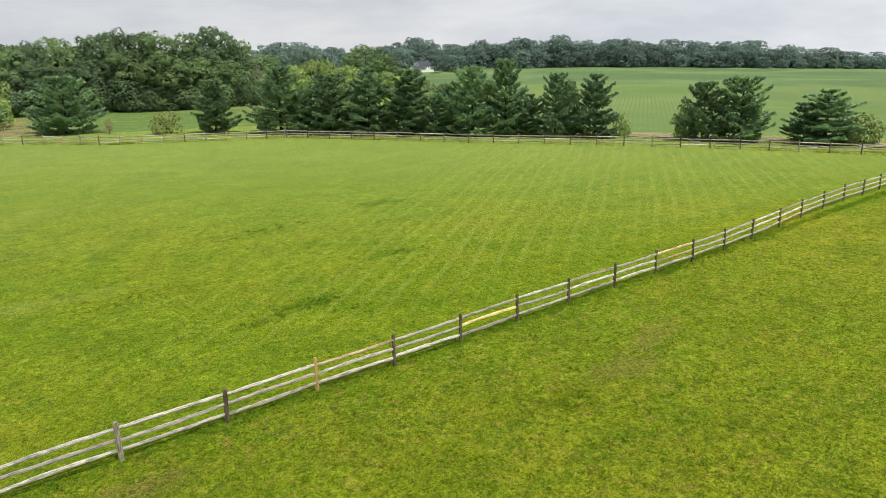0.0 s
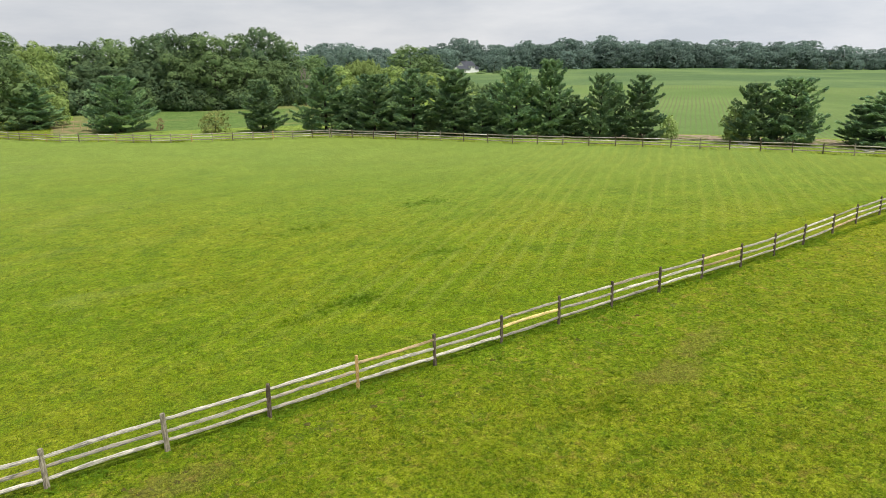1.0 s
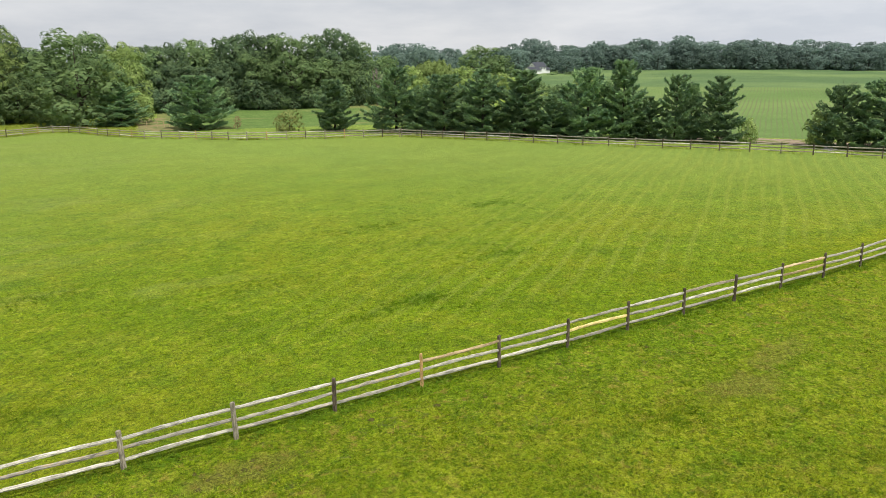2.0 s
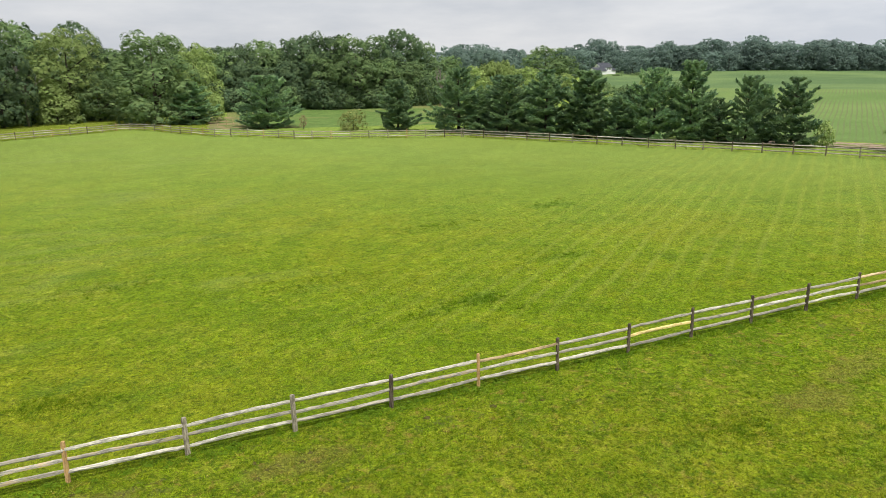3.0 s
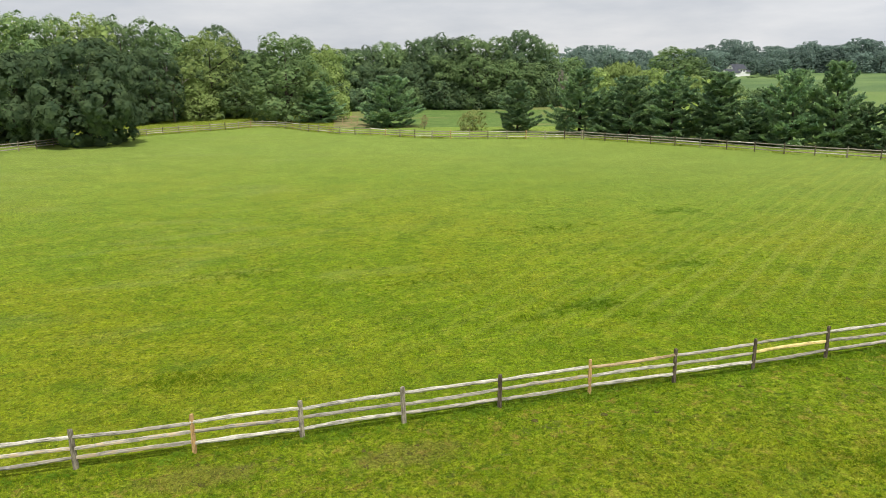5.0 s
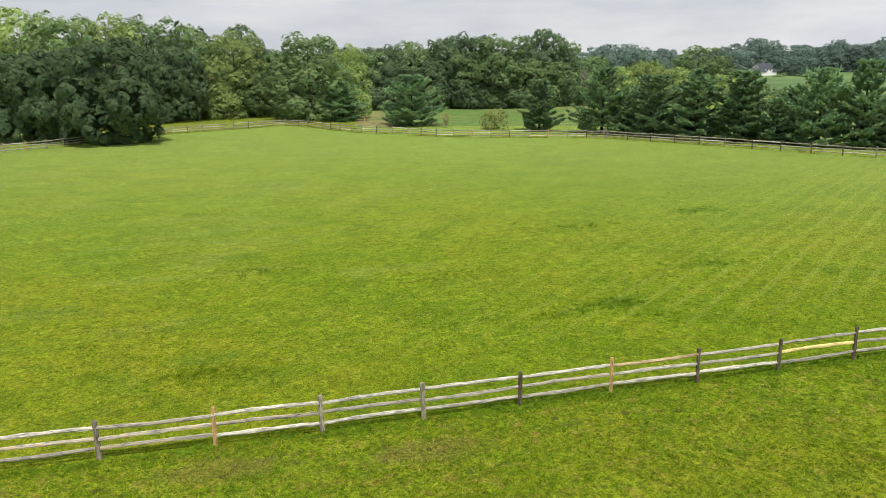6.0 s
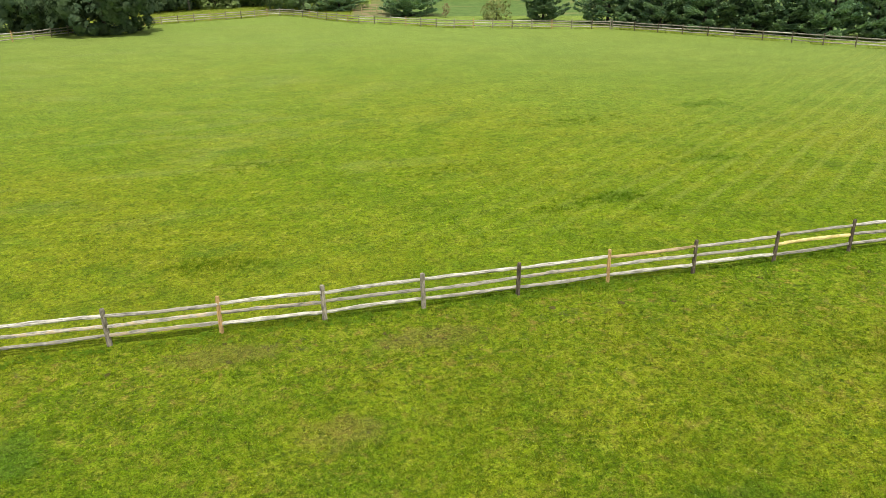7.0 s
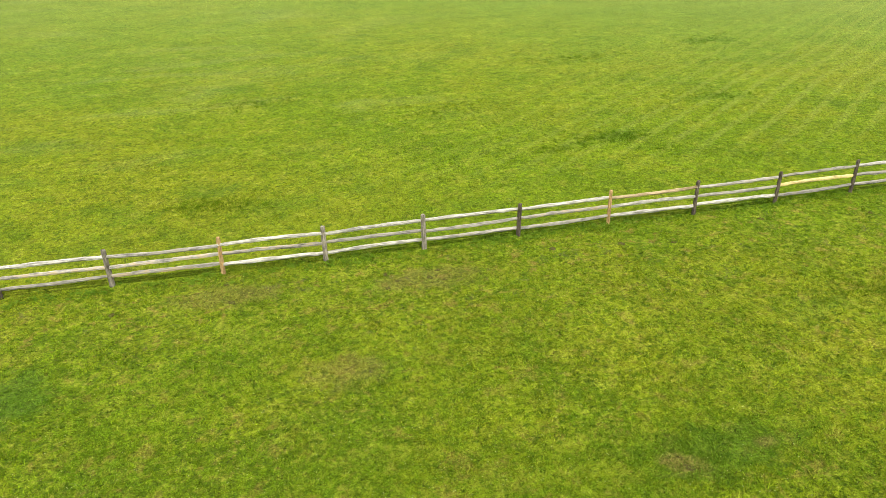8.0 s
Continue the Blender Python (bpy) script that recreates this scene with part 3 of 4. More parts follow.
def crown_mesh(seed, h, r, material, lobes, leaves, size, skirt=0.12, droop=0.0):
    """A broadleaf crown: a few great boughs over an uneven ovoid, each covered with domed sprays of leaves, and shaded leaves inside."""
    rs = np.random.RandomState(seed)
    up = np.array([0, 0, 1.0])
    low, top = h * skirt, h
    mid, half = (low + top) / 2, (top - low) / 2
    n = max(8, lobes // 6)
    u = 0.92 - 1.80 * (np.arange(n) + 0.8 * rs.rand(n)) / n  # from the apex down
    round_r = min(r, 1.15 * half)
    big = round_r * rs.uniform(0.27, 0.45, n) * (18 / n) ** 0.33 * np.where(u > 0.6, 0.8, 1.0)
    girth = np.where(u > 0, np.sqrt(np.maximum(0, 1 - np.abs(u) ** 2.8)), 1 - 0.12 * u * u)
    turn = np.arange(n) * 2.39996 + rs.normal(0, 0.3, n)
    ring = np.maximum(0.02 * r, r * girth * rs.uniform(0.92, 1.10, n) - big)
    level = np.clip(mid + u * half + rs.normal(0, 0.03, n) * h, low + 0.5 * big, top - 0.85 * big)
    boughs = np.stack([np.cos(turn) * ring, np.sin(turn) * ring, level], 1)
    heart = np.array([[0.05 * r, 0, mid + f * half] for f in (-0.45, 0.02, 0.46)])
    boughs, big = np.concatenate([boughs, heart]), np.concatenate([big, round_r * np.array([0.62, 0.66, 0.52])])
    n += 3

    # sprays on the outside of the boughs
    tries = 1500
    on = rs.choice(n, tries, p=big**2 / (big**2).sum())
    away = boughs[on] - np.array([0, 0, mid - 0.3 * half])
    away /= np.linalg.norm(away, axis=1, keepdims=True) + 1e-9
    out = unit(rs, tries) + 0.45 * away + 0.28 * up
    out /= np.linalg.norm(out, axis=1, keepdims=True)
    reach = np.where(rs.rand(tries) < 0.90, rs.uniform(0.84, 1.06, tries), rs.uniform(1.06, 1.22, tries))
    c = boughs[on] + out * (reach * big[on])[:, None] * np.array([1, 1, 0.92])
    gap = np.linalg.norm(c[:, None] - boughs[None], axis=2) / big[None]
    gap[np.arange(tries), on] = 9
    keep = (gap.min(1) > 0.80) & (c[:, 2] > low)
    c, out = c[keep], out[keep]
    wide = rs.uniform(0.42, 1.0, len(c)) * (r / 5.0) ** 0.6
    chosen = []
    for i in range(len(c)):  # sprays stand clear of one another, with shade in the gaps
        if not chosen or (np.linalg.norm(c[chosen] - c[i], axis=1) > 0.53 * (wide[chosen] + wide[i])).all():
            chosen.append(i)
    c, out, wide = c[chosen], out[chosen], wide[chosen]
    axis = 0.75 * out + 0.55 * up + 0.15 * unit(rs, len(c))
    axis /= np.linalg.norm(axis, axis=1, keepdims=True)

    # leaves in domes that hang a little at the rim
    which = rs.choice(len(c), leaves, p=wide**1.6 / (wide**1.6).sum())
    o, w = axis[which], wide[which][:, None]
    t1 = np.cross(o, np.array([0.31, 0.89, 0.34]))
    t1 /= np.linalg.norm(t1, axis=1, keepdims=True)
    t2 = np.cross(o, t1)
    rho, phi = np.sqrt(rs.rand(leaves, 1)), rs.uniform(0, 2 * math.pi, (leaves, 1))
    flat = t1 * np.cos(phi) + t2 * np.sin(phi)
    p = c[which] + flat * rho * w + o * w * 0.80 * (1 - rho**2) + 0.06 * w * rs.normal(size=(leaves, 3))
    p[:, 2] -= (0.28 + 0.5 * droop) * (w * rho**2)[:, 0]
    facing = o + 1.2 * flat * rho + 0.25 * unit(rs, leaves)
    facing /= np.linalg.norm(facing, axis=1, keepdims=True)
    core = rs.rand(leaves) < 0.15  # shaded leaves under the sprays, which close them
    p[core] = (c[which] + 0.86 * flat * rho * w + o * w * (0.76 * (1 - rho**2) - 0.17))[core]
    p[core, 2] -= (0.26 * w * rho**2)[core, 0]
    p[:, 2] = np.clip(p[:, 2], 0.1, top + 0.5)
    ax, ay = leaf_axes(rs, facing, size)
    grow = (0.40 * w / size)[core]
    ax[core], ay[core] = ax[core] * grow, ay[core] * 1.2 * grow
    return quads("crown", p.astype(np.float32), ax, ay, material)


def trunk_mesh(seed, h, r, material, girth=1.0):
    rng = random.Random(seed)
    verts, faces = [], []

    def add(points, radii):
        v, f = tube(points, radii, 7, 0.08, rng)
        base = len(verts)
        verts.extend(v)
        faces.extend([tuple(i + base for i in q) for q in f])

    g = 0.022 * h * girth
    lean = (rng.uniform(-0.03, 0.03) * h, rng.uniform(-0.03, 0.03) * h)
    spine = [(lean[0] * s, lean[1] * s, h * s * 0.82 - 0.15) for s in (0, 0.12, 0.3, 0.5, 0.75, 1)]
    add(spine, [g * 1.5, g, g * 0.85, g * 0.65, g * 0.35, g * 0.1])
    for i in range(9):
        s = rng.uniform(0.25, 0.7)
        a = rng.uniform(0, 2 * math.pi)
        base = Vector((lean[0] * s, lean[1] * s, h * 0.82 * s))
        d = Vector((math.cos(a), math.sin(a), rng.uniform(0.35, 0.9)))
        length = r * rng.uniform(0.55, 0.85)
        d.z = min(d.z, (0.80 * h - base.z) / length - 0.1)
        add([base, base + d * length * 0.5, base + d * length + Vector((0, 0, 0.1 * r))], [g * 0.45, g * 0.28, g * 0.06])
    return mesh_of("trunk", verts, faces, True)


def pine_meshes(seed, h, r):
    """A white pine: whorls of level limbs with upturned plumes of needles, ragged outline, a spire on top."""
    rng, rs = random.Random(seed), np.random.RandomState(seed)
    verts, faces = [], []

    def add(points, radii, sides=6):
        v, f = tube(points, radii, sides, 0.06, rng)
        base = len(verts)
        verts.extend(v)
        faces.extend([tuple(i + base for i in q) for q in f])

    g = 0.020 * h
    add([(0, 0, -0.15), (0, 0, h * 0.3), (0, 0, h * 0.7), (0, 0, h * 0.97)], [g * 1.3, g, g * 0.5, g * 0.1], 8)
    tufts, ways = [], []
    whorls = 11
    for i in range(whorls):
        s = 0.04 + 0.90 * (i + rng.uniform(-0.22, 0.22)) / (whorls - 1)
        profile = (0.88 + 0.45 * s if s < 0.26 else 1.0) * max(0.05, 1 - max(0.0, s - 0.22) / 0.82) ** 0.56
        count = rng.randint(6, 7) if s < 0.7 else 5
        phase = rng.uniform(0, 6.28)
        for k in range(count):
            a = phase + 2 * math.pi * k / count + rng.uniform(-0.35, 0.35)
            length = max(0.3, r * profile * rng.uniform(0.62, 1.12))
            way = Vector((math.cos(a), math.sin(a), 0))
            aside = Vector((-way.y, way.x, 0))
            rise = rng.uniform(0.02, 0.20) + 0.75 * max(0.0, s - 0.3) ** 1.2
            base = Vector((0, 0, max(0.3, h * (s + rng.uniform(-0.02, 0.02)))))

            def at(f):
                return base + way * (length * f) + Vector((0, 0, length * (rise * f - 0.12 * f + 0.24 * f * f)))

            add([base, at(0.5), at(1.0)], [g * 0.32, g * 0.2, g * 0.05], 4)
            for _ in range(int(11 + 14 * length)):
                f = rng.uniform(0.06, 1.0) ** 0.8
                side = rng.uniform(-1, 1) * length * 0.40 * (1.18 - f)
                p = at(min(1.03, f + 0.25 * abs(side) / length)) + aside * side
                p.z += rng.uniform(-0.07, 0.07) - 0.12 * abs(side)
                tufts.append(p)
                ways.append(way * 0.75 + aside * (0.55 if side > 0 else -0.55) * min(1, abs(side) / (0.15 * length + 0.01)) + Vector((0, 0, 0.42)))
    for i in range(26):
        z = rng.uniform(0.84, 1.0)
        w = 0.9 * (1.0 - z) + 0.05
        tufts.append(Vector((rng.uniform(-w, w), rng.uniform(-w, w), h * z)))
        ways.append(Vector((rng.uniform(-0.5, 0.5), rng.uniform(-0.5, 0.5), 1)))
    t, w = np.array(tufts), np.array(ways)
    t[:, 2] = np.minimum(t[:, 2], h)
    blades = 9
    t, w = np.repeat(t, blades, 0), np.repeat(w, blades, 0)
    n = len(t)
    d = w / np.linalg.norm(w, axis=1, keepdims=True) + 0.75 * unit(rs, n)
    d /= np.linalg.norm(d, axis=1, keepdims=True)
    size = 0.19 * rs.uniform(0.65, 1.35, (n, 1))
    across = np.cross(d, np.array([0, 0, 1.0]) + 0.7 * unit(rs, n))
    across /= np.linalg.norm(across, axis=1, keepdims=True) + 1e-9
    c = t + d * size * 0.8 + 0.05 * unit(rs, n)
    return mesh_of("trunk", verts, faces, True), (c.astype(np.float32), d * size, across * size * 0.35)


KINDS = {"D": ("deciduous_tree", M_OAK, "dense dark green oak at the edge of the woods", "tree"), "M": ("deciduous_tree", M_MAPLE, "full-crowned mid-green maple at the edge of the woods", "tree"),
         "L": ("deciduous_tree", M_WILLOW, "airy pale yellow-green leafy tree beside the woods", "tree"), "B": ("deciduous_tree", M_HAZED, "distant leafy tree in the wooded skyline, blue haze tinted into its leaves", "tree"),
         "Y": ("sparse_tree", M_SPARSE, "small thin-leaved olive tree beyond the fence", "tree"), "R": ("copper_sapling", M_RED, "little copper-leaved sapling in the meadow", "sapling")}
made = {}


def plant(x, y, h, r, kind, rng, variants=3, leaves=20000, size=0.13, lobes=130, group="", skirt=None, variant=None):
    """A broadleaf tree of that height and crown radius. Alike trees share their meshes."""
    name, material, label, category = KINDS[kind]
    v = rng.randrange(variants) if variant is None else variant
    turn = pose(x, y, land(x, y), 0, 0, rng.uniform(0, 360))
    key = (kind, v, leaves)
    if key in made:
        ob, h0, r0 = made[key]
        return copy_thing(ob, turn @ Matrix.Diagonal((r / r0, r / r0, h / h0, 1)))
    seed = sum(ord(c) for c in kind) * 17 + v * 101 + leaves
    ob = tagged(new(name), label, category, group)
    part("trunk", trunk_mesh(seed, h, r, M_BARK), M_BARK, ob)
    sk = skirt if skirt is not None else {"D": 0.02, "M": 0.03, "L": 0.03, "B": 0.0, "Y": 0.06, "R": 0.18}[kind]
    part("crown", crown_mesh(seed + 1, h, r, material, lobes, leaves, size, sk, 0.6 if kind == "L" else 0.0), material, ob)
    ob.matrix_basis = turn
    made[key] = (ob, h, r)
    return ob


LEFT_WOOD = (
    (-56.7, 123.0, 19.0, 7.1, "L"), (-48.2, 115.2, 18.0, 6.0, "M"), (-42.5, 121.8, 18.5, 5.8, "L"), (-36.6, 128.2, 18.4, 6.5, "M"),
    (-29.1, 131.4, 16.9, 5.4, "M"), (-20.2, 150.3, 18.4, 4.7, "D"), 
    (-21.0, 128.2, 16.0, 6.1, "L"), (-24.9, 125.3, 8.1, 3.9, "L"), (-30.5, 117.1, 12.6, 4.9, "D"), (-6.8, 113.6, 14.9, 6.9, "M"),
    (0.5, 117.3, 13.3, 4.1, "L"), (2.4, 134.4, 5.1, 3.7, "L"), (-14.8, 140.6, 12.9, 5.7, "D"), (-16.2, 125.5, 8.6, 4.0, "M"),
    (-36.2, 113.0, 12.5, 5.3, "D"),
)
NEAR_OAKS = ((-32.8, 80.6, 12.9, 6.5), (-43.3, 86.8, 11.5, 6.2))
DARK_WOOD = (
    (3.8, 169.9, 13.8, 6.8, "D"), (6.5, 154.7, 12.9, 6.2, "M"), (12.8, 164.1, 14.3, 6.6, "D"), (19.7, 166.1, 15.4, 4.8, "M"),
    (23.2, 159.5, 13.6, 5.5, "M"), (28.2, 154.4, 15.8, 6.3, "D"), (33.3, 153.2, 16.6, 6.8, "D"), (37.9, 143.7, 15.9, 6.7, "M"),
    (45.2, 149.8, 14.5, 5.6, "D"), (51.5, 151.9, 16.8, 6.1, "D"), (61.4, 162.1, 14.4, 4.6, "M"), (50.4, 141.7, 9.8, 5.4, "M"),
    (24.7, 149.0, 10.5, 4.8, "D"), (30.3, 147.8, 12.2, 4.8, "M"), (17.7, 150.2, 9.4, 4.8, "D"), (44.1, 141.8, 10.7, 4.3, "M"),
    (12.8, 152.0, 9.5, 5.2, "D"),
)
MID_WOOD = (
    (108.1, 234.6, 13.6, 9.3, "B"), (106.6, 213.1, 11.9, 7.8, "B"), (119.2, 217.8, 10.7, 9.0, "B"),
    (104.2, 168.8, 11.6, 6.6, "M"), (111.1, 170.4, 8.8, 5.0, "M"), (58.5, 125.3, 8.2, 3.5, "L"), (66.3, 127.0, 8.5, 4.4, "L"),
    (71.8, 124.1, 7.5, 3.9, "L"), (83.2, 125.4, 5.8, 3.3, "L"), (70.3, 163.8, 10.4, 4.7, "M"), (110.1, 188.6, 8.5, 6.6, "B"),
)
PINES = (
    (9.5, 97.9, 7.8, 5.2), (26.7, 83.1, 7.1, 3.3), (33.8, 76.3, 8.8, 4.3), (38.3, 69.7, 7.8, 4.2), (42.0, 65.1, 8.5, 3.9), (46.2, 61.1, 8.3, 4.2), (51.4, 54.1, 8.6, 3.8),
    (54.6, 51.0, 9.4, 3.2), (58.8, 45.9, 7.8, 2.8), (61.5, 41.5, 7.6, 3.3), (68.6, 30.4, 6.6, 3.3), (70.8, 26.8, 7.2, 4.0), (75.7, 19.0, 5.9, 4.3), (-1.1, 110.4, 6.8, 4.3),
    (75.1, 21.1, 4.4, 2.4), (60.8, 45.2, 6.7, 1.9), (48.5, 57.8, 5.3, 2.3), (35.7, 73.4, 5.3, 2.5), (57.1, 48.7, 5.2, 2.3),
    (38.6, 74.6, 6.4, 3.2), (43.2, 69.8, 6.8, 3.2), (47.6, 65.0, 6.6, 3.2), (52.2, 59.6, 6.6, 3.2), (57.6, 52.4, 6.4, 2.8),
)
pine_made = []


def plant_pine(x, y, h, r, rng):
    turn = pose(x, y, land(x, y), 0, 0, rng.uniform(0, 360))
    if len(pine_made) >= 5:
        ob, h0, r0 = pine_made[rng.randrange(5)]
        return copy_thing(ob, turn @ Matrix.Diagonal((r / r0, r / r0, h / h0, 1)))
    trunk, (c, d, across) = pine_meshes(300 + len(pine_made), h, r)
    ob = tagged(new("pine_tree"), "dark blue-green white pine with tiered plumes beyond the fence", "pine tree", "pines along the fence")
    part("trunk", trunk, M_BARK, ob)
    part("crown", quads("crown", c, d, across, M_NEEDLE), M_NEEDLE, ob)
    ob.matrix_basis = turn
    pine_made.append((ob, h, r))
    return ob


tree_rng = random.Random(11)
for x, y, h, r in PINES:
    plant_pine(x, y, 1.03 * h, 1.1 * r, tree_rng)
for x, y, h, r in NEAR_OAKS:
    plant(x, y, h, r, "D", tree_rng, variants=2, leaves=44000, size=0.105, lobes=110, group="woods round the pasture", variant=NEAR_OAKS.index((x, y, h, r)))
for row in (LEFT_WOOD, DARK_WOOD, MID_WOOD):
    for x, y, h, r, kind in row:
        plant(x, y, 1.03 * h, 1.08 * r, kind, tree_rng, group="woods round the pasture")

# a wooded skyline beyond the fields: bearing and how high the tree tops stand over the eye, in degrees
SKYLINE = ((20, 0.9), (24, 1.15), (27, 0.75), (30.8, 0.48), (33.5, 1.09), (35.3, 1.45), (37, 0.93), (39.7, 1.2), (43, 1.6), (45, 1.2), (46.3, 1.55), (48.5, 1.15), (51.8, 1.28), (54.3, 1.15),
           (57.5, 0.95), (60.2, 1.05), (61.3, 0.58), (64.2, 0.38), (66.3, 0.16), (68.6, -0.05), (76, -0.1), (92, 0.2))


def skyline(az):
    for (a, u), (b, v) in zip(SKYLINE, SKYLINE[1:]):
        if az <= b:
            return u + (v - u) * (az - a) / (b - a)
    return SKYLINE[-1][1]


def plant_skyline():
    rng = random.Random(21)
    for row, (start, end, gap, dist, drop) in enumerate(((32.5, 88, 0.80, 356, 0.0), (33, 88, 0.95, 368, 0.0), (33.5, 88, 1.0, 349, 0.62), (19, 33, 0.95, 282, 0.05), (19.5, 31.5, 1.3, 268, 0.45))):
        az = start
        while az < end:
            d = dist + rng.uniform(-5, 5)
            x, y = HUB_X + d * math.sin(radians(az)), HUB_Y + d * math.cos(radians(az))
            h = 11.6 + d * math.tan(radians(skyline(az) - drop + rng.uniform(-0.42, 0.20))) - land(x, y)
            h = max(4.0, h)
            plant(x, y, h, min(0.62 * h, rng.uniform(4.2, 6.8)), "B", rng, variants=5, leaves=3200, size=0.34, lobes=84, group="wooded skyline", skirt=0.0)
            az += gap * rng.uniform(0.7, 1.3)


plant_skyline()


def plant_fillers():
    """Second rows that close the woods, and the scrub at their feet."""
    rng = random.Random(31)
    for i in range(22):  # behind the west wood
        az = -36 + i * 1.75 + rng.uniform(-0.5, 0.5)
        d = rng.uniform(160, 178)
        h = (17.5 if az < -6 else 13.0) * rng.uniform(0.88, 1.08)
        plant(HUB_X + d * math.sin(radians(az)), HUB_Y + d * math.cos(radians(az)), h, rng.uniform(5, 6.5), rng.choice("DMMD"), rng, leaves=4200, size=0.32, group="woods round the pasture")
    for i in range(20):  # behind the dark wood
        az = 1 + i * 1.15 + rng.uniform(-0.4, 0.4)
        d = rng.uniform(188, 200)
        h = (13.5 if az < 18 else 11.0) * rng.uniform(0.85, 1.05)
        plant(HUB_X + d * math.sin(radians(az)), HUB_Y + d * math.cos(radians(az)), h, rng.uniform(4.5, 6), rng.choice("DDM"), rng, leaves=4200, size=0.32, group="woods round the pasture")
    for i in range(26):  # scrub along the west wood
        az = -34 + i * 1.35 + rng.uniform(-0.4, 0.4)
        d = 149 + 5 * math.sin(i * 1.7) + rng.uniform(-3, 3)
        plant(HUB_X + d * math.sin(radians(az)), HUB_Y + d * math.cos(radians(az)), rng.uniform(3.5, 7.5), rng.uniform(2.6, 4.0), rng.choice("DMML"), rng, leaves=2400, size=0.21, lobes=40, group="scrub at the wood's edge", skirt=0.02)
    for i in range(22):  # scrub along the dark wood
        az = 3 + i * 0.98 + rng.uniform(-0.3, 0.3)
        d = 168 + rng.uniform(-3, 3)
        plant(HUB_X + d * math.sin(radians(az)), HUB_Y + d * math.cos(radians(az)), rng.uniform(3.5, 7.0), rng.uniform(2.8, 4.2), rng.choice("DDM"), rng, leaves=2400, size=0.21, lobes=40, group="scrub at the wood's edge", skirt=0.02)
    for i in range(16):  # green scrub between the pine row and the house
        az = 26.5 + i * 0.95 + rng.uniform(-0.3, 0.3)
        d = rng.uniform(150, 200)
        plant(HUB_X + d * math.sin(radians(az)), HUB_Y + d * math.cos(radians(az)), rng.uniform(2.5, 4.5), rng.uniform(2.4, 3.8), rng.choice("LML"), rng, leaves=2400, size=0.21, lobes=40, group="scrub at the wood's edge", skirt=0.02)


plant_fillers()

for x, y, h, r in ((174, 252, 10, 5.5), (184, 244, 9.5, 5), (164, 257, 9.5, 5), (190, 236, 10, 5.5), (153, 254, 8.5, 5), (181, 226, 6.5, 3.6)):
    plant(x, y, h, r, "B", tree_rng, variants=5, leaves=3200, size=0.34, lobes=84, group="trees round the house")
for x, y, h, r in ((160, 221, 0.9, 2.6), (153, 224, 1.2, 2.8), (168, 219, 0.8, 2.4), (146, 228, 2.2, 3.6), (176, 216, 1.4, 2.8), (139, 224, 2.8, 4.0)):
    plant(x, y, h, r, "M", tree_rng, leaves=2400, size=0.21, lobes=40, group="scrub at the wood's edge", skirt=0.02)
for x, y, h, r in ((68.1, 32.6, 4.0, 1.6), (78.6, 16.2, 3.2, 2.1), (64.0, 39.2, 2.8, 1.1)):
    plant(x, y, h, r, "L", tree_rng, leaves=1200, size=0.20, lobes=24, group="saplings by the pines", skirt=0.04)
plant(20.9, 87.5, 2.9, 2.1, "Y", tree_rng, leaves=3000, size=0.065, lobes=60)
plant(14.2, 92.7, 2.1, 0.65, "R", tree_rng, leaves=380, size=0.07, lobes=16)


def build_snag(x, y, h):
    """A dead tree with bare forking limbs."""
    rng = random.Random(41)
    snag = tagged(new("dead_tree"), "bare grey dead tree standing among green woods", "dead tree")
    snag.location = (x, y, land(x, y))
    verts, faces = [], []

    def grow(base, d, length, g, depth):
        tip = base + d * length
        bend = base + d * length * 0.5 + Vector((rng.uniform(-1, 1), rng.uniform(-1, 1), 0.4)) * length * 0.06
        v, f = tube([base, bend, tip], [g, g * 0.75, g * 0.5], 5, 0.05, rng)
        n = len(verts)
        verts.extend(v)
        faces.extend([tuple(i + n for i in q) for q in f])
        if depth:
            for _ in range(4 if depth > 1 else 5):
                s = rng.uniform(0.45, 1.0)
                e = (d + Vector((rng.uniform(-1, 1), rng.uniform(-1, 1), rng.uniform(-0.1, 0.7))) * 0.75).normalized()
                grow(base + d * length * s, e, length * rng.uniform(0.42, 0.62), g * 0.5, depth - 1)

    grow(Vector((0, 0, -0.2)), Vector((0.03, 0.02, 1)), h * 0.52, 0.24, 4)
    part("trunk", mesh_of("trunk", verts, faces, True), M_GREY_BARK, snag)


build_snag(53.6, 130.2, 9.0)
build_snag(-27.0, 118.0, 11.0)

# ---------------------------------------------------------------- fields, track, stones


def field(name, radii, angles, material, label, category, lift):
    me = mesh_of(name, *polar_sheet(radii, angles, lift), True)
    tagged(part(name, me, material), label, category, kind="structure")


def span(a, b, n):
    return [a + (b - a) * i / (n - 1) for i in range(n)]


field("crop_field", span(98, 225, 27), span(32.5, 92, 60), M_CROP, "light green crop in faint drilled rows", "crop field", 0.05)
field("far_field", span(212, 560, 40), span(34, 92, 56), M_FAR_CROP, "darker green crop below the wooded skyline", "crop field", 0.25)
field("meadow", span(114.5, 175, 18), span(5.5, 30.5, 31), M_MEADOW, "smooth green meadow before the dark woods", "meadow", 0.05)
field("dry_patch", span(117, 150, 12), span(4.2, 7.8, 10), M_DRY, "patch of dry tan grass by the wood's edge", "dry grass", 0.10)


